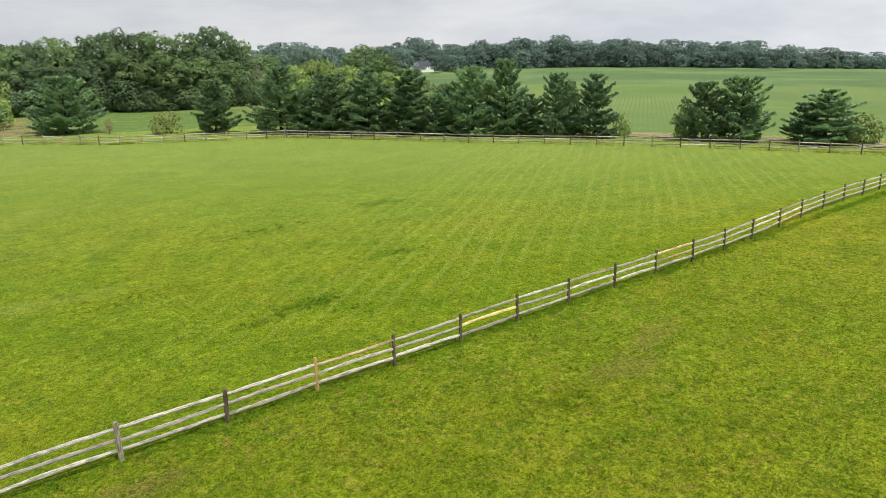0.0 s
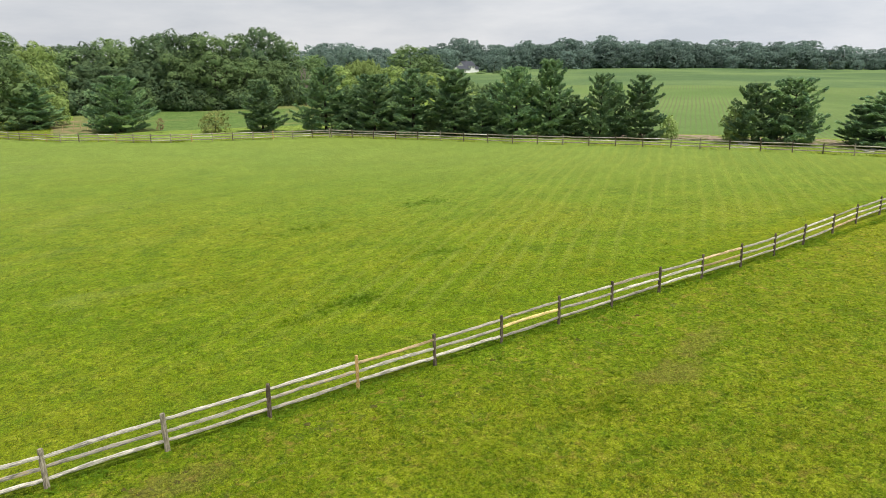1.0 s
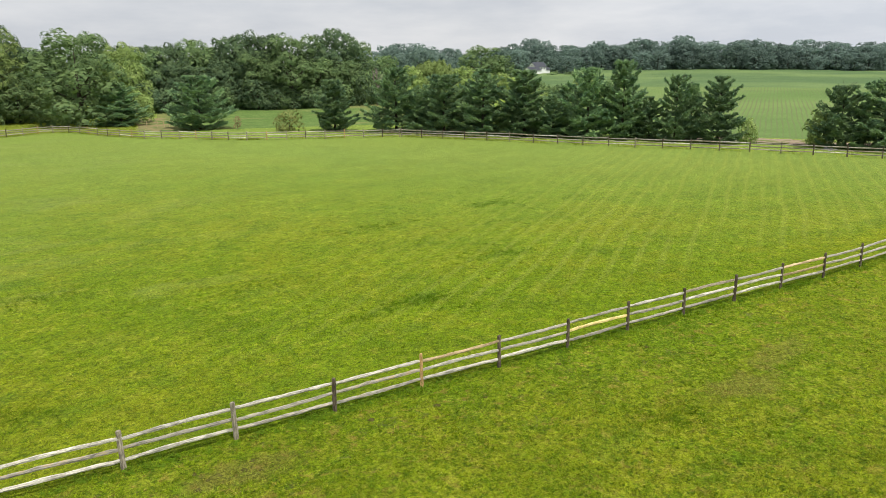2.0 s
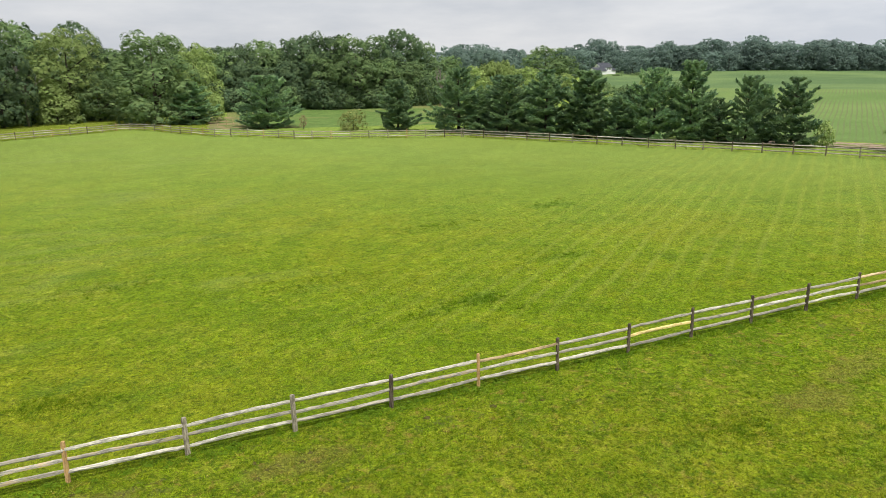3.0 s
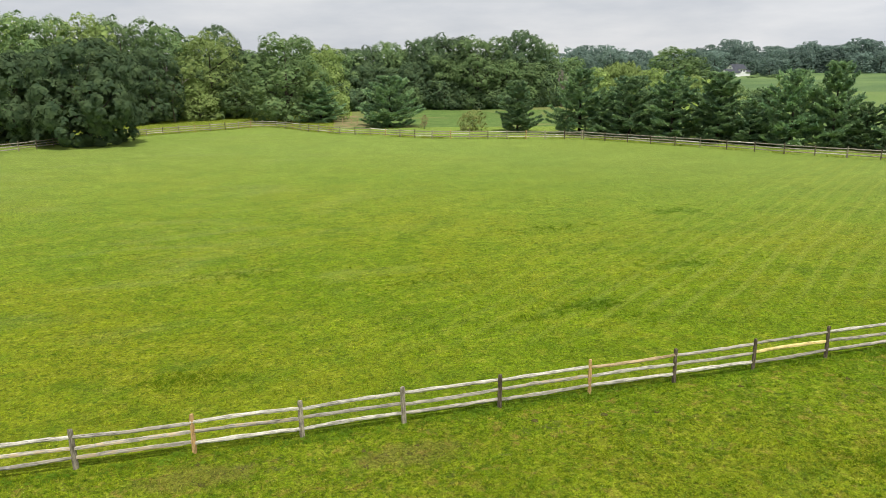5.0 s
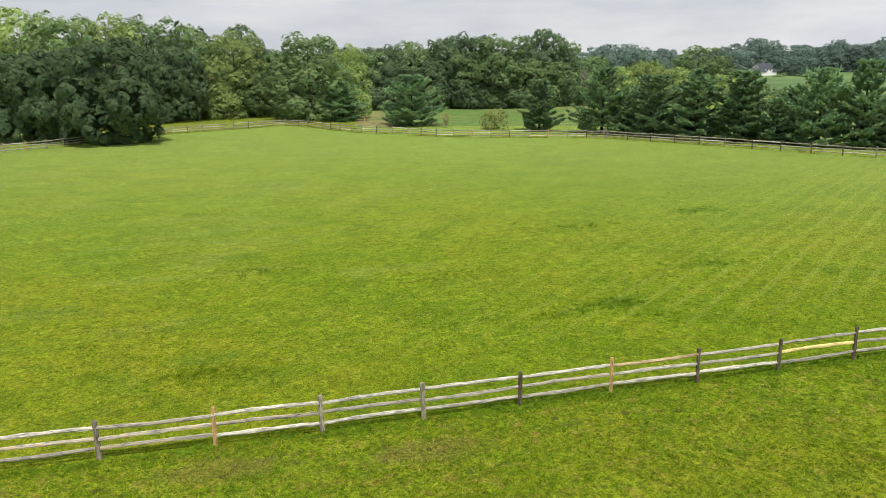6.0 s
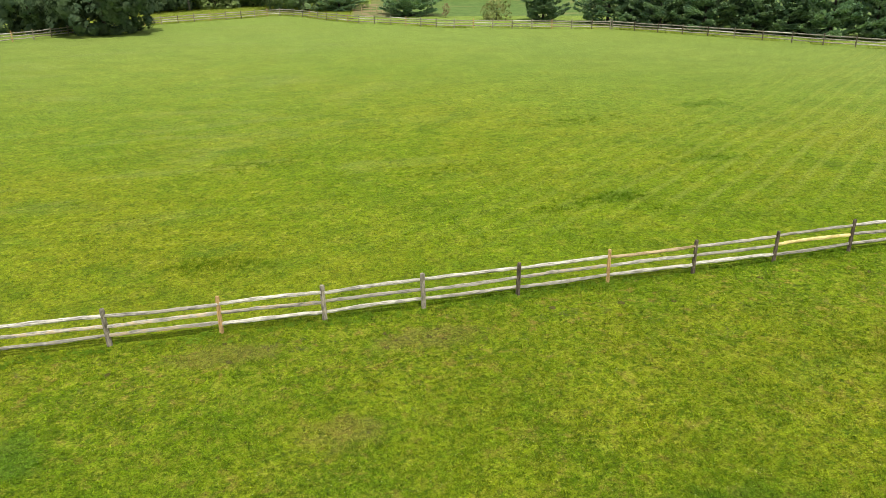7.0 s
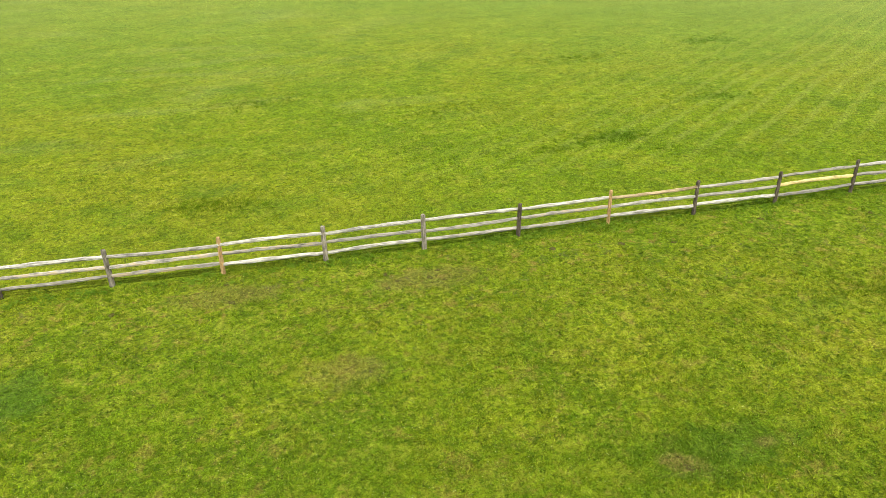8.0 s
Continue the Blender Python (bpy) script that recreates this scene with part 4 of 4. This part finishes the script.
def strip(name, line, width, material, label, category, lift, rng):
    """A band of ground with ragged edges along a line."""
    verts, faces = [], []
    places = along(line, 1.5)
    for i, (x, y) in enumerate(places):
        q, p = places[min(i + 1, len(places) - 1)], places[max(i - 1, 0)]
        d = Vector((q[0] - p[0], q[1] - p[1])).normalized()
        side = Vector((d.y, -d.x))
        for s in (-0.5, -0.2, 0.2, 0.5):
            w = width * (s + rng.uniform(-0.13, 0.13))
            a, b = x + side.x * w, y + side.y * w
            verts.append((a, b, land(a, b) + lift))
    for i in range(len(places) - 1):
        for k in range(3):
            faces.append((i * 4 + k, i * 4 + k + 1, i * 4 + k + 5, i * 4 + k + 4))
    tagged(part(name, mesh_of(name, verts, faces, True), material), label, category, kind="structure")


strip("dirt_track", [(58.5, 50), (68, 40), (75, 27), (80, 12), (82, 0)], 6.0, M_SOIL, "pale bare soil track between fence and crop", "dirt track", 0.08, random.Random(51))


def stone_mesh(seed):
    rng = random.Random(seed)
    bm = bmesh.new()
    bmesh.ops.create_icosphere(bm, subdivisions=2, radius=1)
    for v in bm.verts:
        v.co *= 1 + 0.22 * noise.noise(v.co * 1.3 + Vector((seed, 0, 0)))
        v.co.z *= 0.55
    me = bpy.data.meshes.new("stone")
    bm.to_mesh(me)
    bm.free()
    me.materials.append(M_STONE)
    return me


def lay_stones():
    rng = random.Random(61)
    shapes = [stone_mesh(i) for i in range(4)]
    for cx, cy, count in ((66.4, 29.6, 9), (71.4, 18.4, 6), (73.5, 14.0, 4)):
        for _ in range(count):
            x, y, s = cx + rng.uniform(-1.3, 1.3), cy + rng.uniform(-1.3, 1.3), rng.uniform(0.12, 0.27)
            ob = tagged(part("field_stone", rng.choice(shapes), None), "pale rounded field stone lying under the pines", "stone", "field stones")
            ob.matrix_basis = pose(x, y, land(x, y) + 0.25 * s, 0, 0, rng.uniform(0, 360)) @ Matrix.Diagonal((s * rng.uniform(0.9, 1.6), s, s, 1))


lay_stones()

# ---------------------------------------------------------------- the house and the shed in the distance


def box(x0, x1, y0, y1, z0, z1):
    v = [(x, y, z) for z in (z0, z1) for x, y in ((x0, y0), (x1, y0), (x1, y1), (x0, y1))]
    return v, [(3, 2, 1, 0), (4, 5, 6, 7), (0, 1, 5, 4), (1, 2, 6, 5), (2, 3, 7, 6), (3, 0, 4, 7)]


def gabled_wall(w, d, eave, ridge):
    """A block whose gable ends face -y and +y."""
    a = w / 2
    v = [(x, y, z) for y in (0, d) for x, z in ((-a, -1), (a, -1), (a, eave), (0, ridge), (-a, eave))]
    return v, [(0, 1, 2, 3, 4), (9, 8, 7, 6, 5), (1, 6, 7, 2), (4, 9, 5, 0), (0, 5, 6, 1), (2, 7, 8, 3), (3, 8, 9, 4)]


def gabled_roof(w, d, eave, ridge):
    a, o, t = w / 2 + 0.35, 0.35, 0.16
    slope = (ridge - eave) / (w / 2)
    low = eave - 0.35 * slope
    prof = [(-a, low + 0.03), (0, ridge + 0.03), (a, low + 0.03), (a, low + t), (0, ridge + t + 0.03), (-a, low + t)]
    v = [(x, y, z) for y in (-o, d + o) for x, z in prof]
    f = [(0, 1, 4, 5), (1, 2, 3, 4), (11, 10, 7, 6), (10, 9, 8, 7)]
    f += [(i, (i + 1) % 6, (i + 1) % 6 + 6, i + 6)[::-1] for i in range(6)]
    return v, f


def build_house():
    """A low wing with its gable to the west, a taller block behind it and a small lean-out at its end."""
    x, y = 168.4, 232.4
    house = tagged(new("house"), "white clapboard house with dark grey gabled roofs far across the field", "house")
    house.matrix_basis = pose(x, y, land(x, y) - 0.1, 0, 0, -86) @ Matrix.Diagonal((0.8, 0.8, 0.66, 1))
    wing, block = Matrix.Translation((0, -4.2, 0)), Matrix.Translation((-3.8, 2.2, 0))
    for w, d, eave, ridge, m in ((5.0, 7.4, 2.9, 4.8, wing), (6.0, 7.4, 5.0, 7.6, block), (3.0, 2.6, 3.2, 4.4, Matrix.Translation((-2.4, 9.6, 0)))):
        part("wall", mesh_of("wall", *gabled_wall(w, d, eave, ridge)), M_SIDING, house).matrix_basis = m
        part("roof", mesh_of("roof", *gabled_roof(w, d, eave, ridge)), M_SHINGLE, house).matrix_basis = m
    for m, places in ((wing, ((-1.1, 1.1, 1.2), (1.1, 1.1, 1.2))), (block, ((-1.3, 3.3, 1.2), (1.3, 3.3, 1.2), (0, 5.2, 1.0)))):
        for wx, wz, tall in places:
            win = part("window", mesh_of("window", *box(wx - 0.45, wx + 0.45, -0.06, 0.05, wz, wz + tall)), M_SIDING, house)
            win.matrix_basis = m
            part("pane", mesh_of("pane", *box(wx - 0.36, wx + 0.36, -0.08, -0.055, wz + 0.1, wz + tall - 0.1)), M_PANE, win)
    for m, side, low, ys in ((wing, 2.5, 1.0, (1.8, 4.2)), (block, 3.0, 3.2, (4.2, 6.0))):
        for wy in ys:
            win = part("window", mesh_of("window", *box(side - 0.05, side + 0.06, wy - 0.45, wy + 0.45, low, low + 1.2)), M_SIDING, house)
            win.matrix_basis = m
            part("pane", mesh_of("pane", *box(side + 0.055, side + 0.08, wy - 0.36, wy + 0.36, low + 0.1, low + 1.1)), M_PANE, win)
    part("chimney", mesh_of("chimney", *box(-4.9, -4.3, 6.2, 6.8, 7.0, 8.6)), M_STONE, house)


def build_shed():
    x, y = 106.5, 176.5
    shed = tagged(new("shed"), "small pale grey shed half hidden by trees", "shed")
    shed.matrix_basis = pose(x, y, land(x, y), 0, 0, -60)
    part("wall", mesh_of("wall", *gabled_wall(4.0, 5.0, 3.8, 5.2)), M_SIDING, shed)
    part("roof", mesh_of("roof", *gabled_roof(4.0, 5.0, 3.8, 5.2)), M_STONE, shed)


build_house()
build_shed()

# ---------------------------------------------------------------- grass that stands up: near tufts, rank patches, weeds, clover heads


def blades_mesh(name, base, height, width, spread, rs, material):
    """Single pointed blades, each a triangle that leans its own way."""
    n = len(base)
    a = rs.uniform(0, 2 * math.pi, n)
    side = np.stack([np.cos(a), np.sin(a), np.zeros(n)], 1) * width[:, None] / 2
    lean = np.stack([rs.normal(size=n), rs.normal(size=n), np.zeros(n)], 1) * (height * spread)[:, None]
    tip = base + lean + np.array([0, 0, 1.0]) * height[:, None]
    v = np.stack([base - side, base + side, tip], 1).astype(np.float32)
    me = bpy.data.meshes.new(name)
    me.vertices.add(3 * n), me.loops.add(3 * n), me.polygons.add(n)
    me.vertices.foreach_set("co", v.ravel())
    me.loops.foreach_set("vertex_index", np.arange(3 * n, dtype=np.int32))
    me.polygons.foreach_set("loop_start", np.arange(0, 3 * n, 3, dtype=np.int32))
    me.update(calc_edges=True)
    me.materials.append(material)
    return me


def land_many(x, y):
    dx, dy = x - HUB_X, y - HUB_Y
    r = np.hypot(dx, dy)
    az = np.degrees(np.arctan2(dx, dy))

    def ease(a, b, v):
        v = np.clip((v - a) / (b - a), 0, 1)
        return v * v * (3 - 2 * v)

    near = 1.1 * np.tanh(0.036 * x / 1.1)
    z = near + (0.85 - near) * ease(45, 85, r)
    climb = 0.0255 * np.clip(r - 105, 0, 245) - 0.03 * np.clip(r - 385, 0, 100)
    return z + climb * ease(14, 32, az) * (1 - 0.28 * ease(48, 72, az)) * (1 - ease(110, 150, az))


def sow(count, near, far, west, east, rs):
    """Places that thin out with distance from the middle of the paddock's south side."""
    r = near * (far / near) ** rs.rand(count)
    a = np.radians(rs.uniform(west, east, count))
    x, y = HUB_X + r * np.sin(a), HUB_Y + r * np.cos(a)
    return x, y, r


def sow_turf():
    rs = np.random.RandomState(71)
    x, y, r = sow(112000, 8.0, 80.0, -40, 82, rs)
    keep = rs.rand(len(x)) > np.clip((r - 22) / 55, 0, 1) ** 0.7
    x, y, r = x[keep], y[keep], r[keep]
    k = 8
    n = len(x) * k
    tall = np.repeat(rs.gamma(3.0, 0.0115, len(x)) * np.where(y > 0, 0.75, 1.0), k) * rs.uniform(0.6, 1.3, n)
    x, y, r = np.repeat(x, k) + rs.normal(0, 0.06, n), np.repeat(y, k) + rs.normal(0, 0.06, n), np.repeat(r, k)
    base = np.stack([x, y, land_many(x, y) - 0.004], 1)
    wide = (0.016 + 0.0005 * r) * rs.uniform(0.7, 1.5, n)
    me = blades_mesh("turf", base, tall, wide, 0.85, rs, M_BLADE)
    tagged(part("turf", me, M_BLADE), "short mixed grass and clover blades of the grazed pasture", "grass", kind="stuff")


def sow_rank():
    """Ranker dark tufts where the stock has left them, and along the foot of the fence."""
    rs = np.random.RandomState(72)
    xs, ys = [], []
    for cx, cy, rx, ry, count in ((3.6, 7.8, 0.9, 0.4, 85), (0.9, 7.2, 0.5, 0.3, 25), (5.1, 5.9, 0.6, 0.35, 25), (-13.0, 5.4, 0.9, 0.4, 130), (-2.3, -10.0, 1.2, 0.7, 160), (17.6, 23.7, 1.3, 0.8, 40),
                                  (-12.4, 18.6, 1.5, 0.6, 70), (-17.2, -6.5, 1.0, 0.8, 120), (5.5, -6.0, 0.7, 0.5, 60), (11.0, 12.0, 1.6, 0.5, 50), (-3.0, 14.0, 1.3, 0.5, 40), (7.0, 22.0, 1.8, 0.6, 50)):
        xs.append(cx + rx * rs.normal(size=2 * count)), ys.append(cy + ry * rs.normal(size=2 * count))
    fx = rs.uniform(-20, 48, 1500)
    xs.append(fx), ys.append(np.where(fx > 21.4, 0.045 * (fx - 21.4), 0) + rs.normal(-0.05, 0.22, len(fx)))
    sx, sy, _ = sow(4200, 8.5, 55.0, -40, 80, rs)
    keep = sy < -0.5
    xs.append(sx[keep]), ys.append(sy[keep])
    x, y = np.concatenate(xs), np.concatenate(ys)
    k = 14
    n = len(x) * k
    tall = np.repeat(rs.uniform(0.03, 0.11, len(x)), k) * rs.uniform(0.5, 1.1, n)
    wide = np.repeat(rs.uniform(0.04, 0.11, len(x)), k)
    x, y = np.repeat(x, k) + wide * rs.normal(0, 1, n), np.repeat(y, k) + wide * rs.normal(0, 1, n)
    base = np.stack([x, y, land_many(x, y) - 0.005], 1)
    me = blades_mesh("rank_grass", base, tall, rs.uniform(0.014, 0.030, n), 0.8, rs, M_RANK)
    tagged(part("rank_grass", me, M_RANK), "darker rank tufts of grass and weeds", "grass", kind="stuff")


def sow_weeds():
    rs = np.random.RandomState(73)
    n = 120000
    r, turn = rs.uniform(108, 147, n), rs.uniform(-19, 4.6, n)
    x, y = HUB_X + r * np.sin(np.radians(turn)), HUB_Y + r * np.cos(np.radians(turn))
    bearing = [math.degrees(math.atan2(px - HUB_X, py - HUB_Y)) for px, py in reversed(WEST_LINE)]
    reach = [math.hypot(px - HUB_X, py - HUB_Y) for px, py in reversed(WEST_LINE)]
    outside = r > np.interp(turn, bearing, reach) + 0.5
    x, y = x[outside], y[outside]
    base = np.stack([x, y, land_many(x, y)], 1)
    m = len(x)
    me = blades_mesh("tall_weeds", base, rs.uniform(0.10, 0.36, m), rs.uniform(0.08, 0.18, m), 1.3, rs, M_WEED)
    tagged(part("tall_weeds", me, M_WEED), "tall yellow-green weeds between fence and woods", "weeds", kind="stuff")


def sow_clover():
    rs = np.random.RandomState(74)
    x, y, r = sow(5200, 8.5, 36.0, -38, 80, rs)
    z = land_many(x, y) + rs.uniform(0.05, 0.11, len(x))
    c = np.stack([x, y, z], 1).astype(np.float32)
    ax, ay = leaf_axes(rs, unit(rs, len(x)) * 0.4 + np.array([0, 0, 1.0]), 0.0095, 1.0)
    me = quads("clover_heads", c, ax, ay, M_CLOVER)
    tagged(part("clover_heads", me, M_CLOVER), "small whitish clover heads dotted through the turf", "clover", kind="stuff")


def sow_clover_leaves():
    """Leaflets of clover and plantain in low clumps, thick in some places and thin in others."""
    rs = np.random.RandomState(76)
    x, y, r = sow(64000, 9.5, 36.0, -26, 74, rs)
    stand = np.sin(0.9 * x + 1.7 * np.sin(0.6 * y)) + np.sin(1.3 * y + 1.1 * np.sin(0.8 * x) + 2.0) + rs.normal(0, 0.7, len(x))
    keep = stand > np.where(y > 0.2, 0.75, -0.1)
    x, y, r = x[keep], y[keep], r[keep]
    k = 8
    n = len(x) * k
    across = np.repeat(rs.uniform(0.03, 0.085, len(x)), k)
    x, y, r = np.repeat(x, k) + across * rs.normal(size=n), np.repeat(y, k) + across * rs.normal(size=n), np.repeat(r, k)
    z = land_many(x, y) + rs.uniform(0.015, 0.060, n)
    ax, ay = leaf_axes(rs, 0.55 * unit(rs, n) + np.array([0, 0, 1.0]), 0.0125, 0.8)
    grow = (0.7 + 0.02 * r)[:, None]
    me = quads("clover_leaves", np.stack([x, y, z], 1).astype(np.float32), ax * grow, ay * grow, M_CLOVER_LEAF)
    tagged(part("clover_leaves", me, M_CLOVER_LEAF), "low clumps of bright green clover leaflets in the turf", "clover", kind="stuff")


def sow_foot_weeds():
    """Leafy weeds at the foot of the near fence, where nothing grazes them."""
    rs = np.random.RandomState(77)
    cx = rs.uniform(-20, 48, 420)
    cy = np.where(cx > 21.4, 0.045 * (cx - 21.4), 0) + rs.normal(-0.12, 0.16, len(cx))
    k = 46
    n = len(cx) * k
    wide = np.repeat(rs.gamma(2.2, 0.050, len(cx)), k)
    d = unit(rs, n) * rs.rand(n, 1) ** 0.4
    x, y = np.repeat(cx, k) + 1.3 * wide * d[:, 0], np.repeat(cy, k) + wide * d[:, 1]
    z = land_many(x, y) + 0.01 + wide * np.abs(d[:, 2])
    ax, ay = leaf_axes(rs, d + 0.5 * unit(rs, n) + np.array([0, 0, 0.9]), 0.026, 0.7)
    me = quads("fence_foot_weeds", np.stack([x, y, z], 1).astype(np.float32), ax, ay, M_FOOT_WEED)
    tagged(part("fence_foot_weeds", me, M_FOOT_WEED), "bright green leafy weeds at the foot of the rail fence", "weeds", kind="stuff")


M_CLOVER_LEAF = make_blade("clover_leaflets", 0.50, 2.05, (0.130, 0.235, 0.012))
M_FOOT_WEED = make_leaf("foot_weed_leaves", (0.150, 0.275, 0.014), (0.250, 0.395, 0.030), 0.35)
M_WEED = make_leaf("weed_leaves", (0.33, 0.42, 0.05), (0.50, 0.55, 0.11), 0.5)
M_CLOVER = make_leaf("clover_bloom", (0.36, 0.43, 0.09), (0.56, 0.60, 0.22), 0.2)
sow_turf()
sow_rank()
sow_weeds()
sow_clover()
sow_clover_leaves()
sow_foot_weeds()


def sow_fence_weeds():
    """Bright weeds behind the far fence, where the mower does not reach."""
    rs = np.random.RandomState(75)
    line = np.array(FAR_LINE + WEST_LINE[1:7])
    seg = rs.randint(0, len(line) - 1, 15000)
    f = rs.rand(15000)[:, None]
    p = line[seg] * (1 - f) + line[seg + 1] * f
    d = line[seg + 1] - line[seg]
    d /= np.linalg.norm(d, axis=1, keepdims=True)
    p = p + np.stack([d[:, 1], -d[:, 0]], 1) * rs.gamma(1.6, 0.75, 15000)[:, None]
    clump = np.sin(p[:, 0] * 0.9) * np.sin(p[:, 1] * 0.7 + 1.0) + rs.normal(0, 0.35, 15000) > 0.15
    p = p[clump]
    base = np.stack([p[:, 0], p[:, 1], land_many(p[:, 0], p[:, 1])], 1)
    m = len(p)
    me = blades_mesh("fence_weeds", base, rs.uniform(0.15, 0.55, m), rs.uniform(0.05, 0.12, m), 0.6, rs, M_WEED)
    tagged(part("fence_weeds", me, M_WEED), "uncut yellow-green weeds along the far fence", "weeds", kind="stuff")


sow_fence_weeds()


def scrape_mesh(seed):
    """A pawed scrape of earth: a low ragged crumb of soil with a dip in the middle."""
    rng = random.Random(seed)
    verts, faces, sides = [(0, 0, 0.012)], [], 14
    for ring, (r, z) in enumerate(((0.35, 0.016), (0.7, 0.035), (0.9, 0.02), (1.1, -0.02))):
        for k in range(sides):
            a = 2 * math.pi * k / sides
            q = r * (1 + 0.28 * noise.noise(Vector((math.cos(a) * 1.4, math.sin(a) * 1.4, seed * 3.1)))) * rng.uniform(0.62, 1.3)
            verts.append((math.cos(a) * q, math.sin(a) * q * 0.7, z * rng.uniform(0.6, 1.5) if ring < 3 else z))
    for k in range(sides):
        faces.append((0, 1 + k, 1 + (k + 1) % sides))
    for i in range(3):
        for k in range(sides):
            a, b = 1 + i * sides + k, 1 + i * sides + (k + 1) % sides
            faces.append((a, a + sides, b + sides, b))
    me = mesh_of("bare_scrape", verts, faces)
    me.materials.append(M_EARTH)
    return me


M_EARTH = make_plain("turned_earth", (0.066, 0.064, 0.016), (0.135, 0.122, 0.038), 9.0, 0.95, 0.03)


def paw_ground():
    rng = random.Random(91)
    shapes = [scrape_mesh(i) for i in range(4)]
    for x, y, s in ((-2.24, -1.1, 0.22), (-5.97, -1.44, 0.17), (-6.28, -1.78, 0.20), (-5.86, -2.05, 0.15), (-7.53, -1.28, 0.17), (-7.55, -2.1, 0.20), (-7.25, -1.75, 0.13), (5.0, -1.01, 0.22), (-0.08, -1.39, 0.24),
                    (1.51, -1.74, 0.15), (-12.14, -0.57, 0.22), (-11.96, -1.68, 0.24), (-2.72, -10.38, 0.20), (8.6, -1.6, 0.2), (12.3, -1.3, 0.22), (-15.2, -1.5, 0.2)):
        ob = tagged(part("bare_scrape", rng.choice(shapes), None), "small scrape of bare dark earth in the trodden turf", "bare earth", "scrapes along the fence")
        ob.matrix_basis = pose(x, y, land(x, y) + 0.004, 0, 0, rng.uniform(0, 360)) @ Matrix.Diagonal((0.52 * s, 0.52 * s, 0.4, 1))


paw_ground()


def build_pole(x, y, h):
    """A roadside pole with one crossarm, far off against the woods."""
    pole = tagged(new("utility_pole"), "thin grey wooden utility pole before distant woods", "utility pole")
    pole.matrix_basis = pose(x, y, land(x, y), 0, 0, 35)
    part("shaft", mesh_of("shaft", *tube([(0, 0, -0.3), (0, 0, h * 0.5), (0, 0, h)], [0.16, 0.14, 0.11], 8)), M_POST_GREY, pole)
    part("crossarm", mesh_of("crossarm", *box(-1.1, 1.1, -0.17, -0.06, h - 0.9, h - 0.75)), M_POST_GREY, pole)
    for wx in (-0.95, -0.45, 0.45, 0.95):
        part("insulator", mesh_of("insulator", *tube([(wx, -0.115, h - 0.75), (wx, -0.115, h - 0.62), (wx, -0.115, h - 0.55)], [0.05, 0.07, 0.04], 6)), M_STONE, pole)


build_pole(HUB_X + 338 * math.sin(radians(65.8)), HUB_Y + 338 * math.cos(radians(65.8)), 9.0)


def drive_stakes():
    """Short wooden stakes left standing in the rough grass by the wood."""
    rng = random.Random(81)
    shape = mesh_of("stake", *tube([(0, 0, -0.2), (0, 0, 0.5), (0, 0, 1.0), (0, 0, 1.12)], [0.05, 0.05, 0.045, 0.015], 6, 0.06, rng))
    shape.materials.append(M_RAIL_TAN)
    for i in range(4):
        x, y = 2.4 + i * 1.1 + rng.uniform(-0.3, 0.3), 104.5 + rng.uniform(-0.8, 0.8)
        ob = tagged(part("stake", shape, None), "short tan wooden stake standing in rough grass", "stake", "stakes by the wood")
        ob.matrix_basis = pose(x, y, land(x, y), rng.uniform(-5, 5), rng.uniform(-5, 5), rng.uniform(0, 360))


drive_stakes()
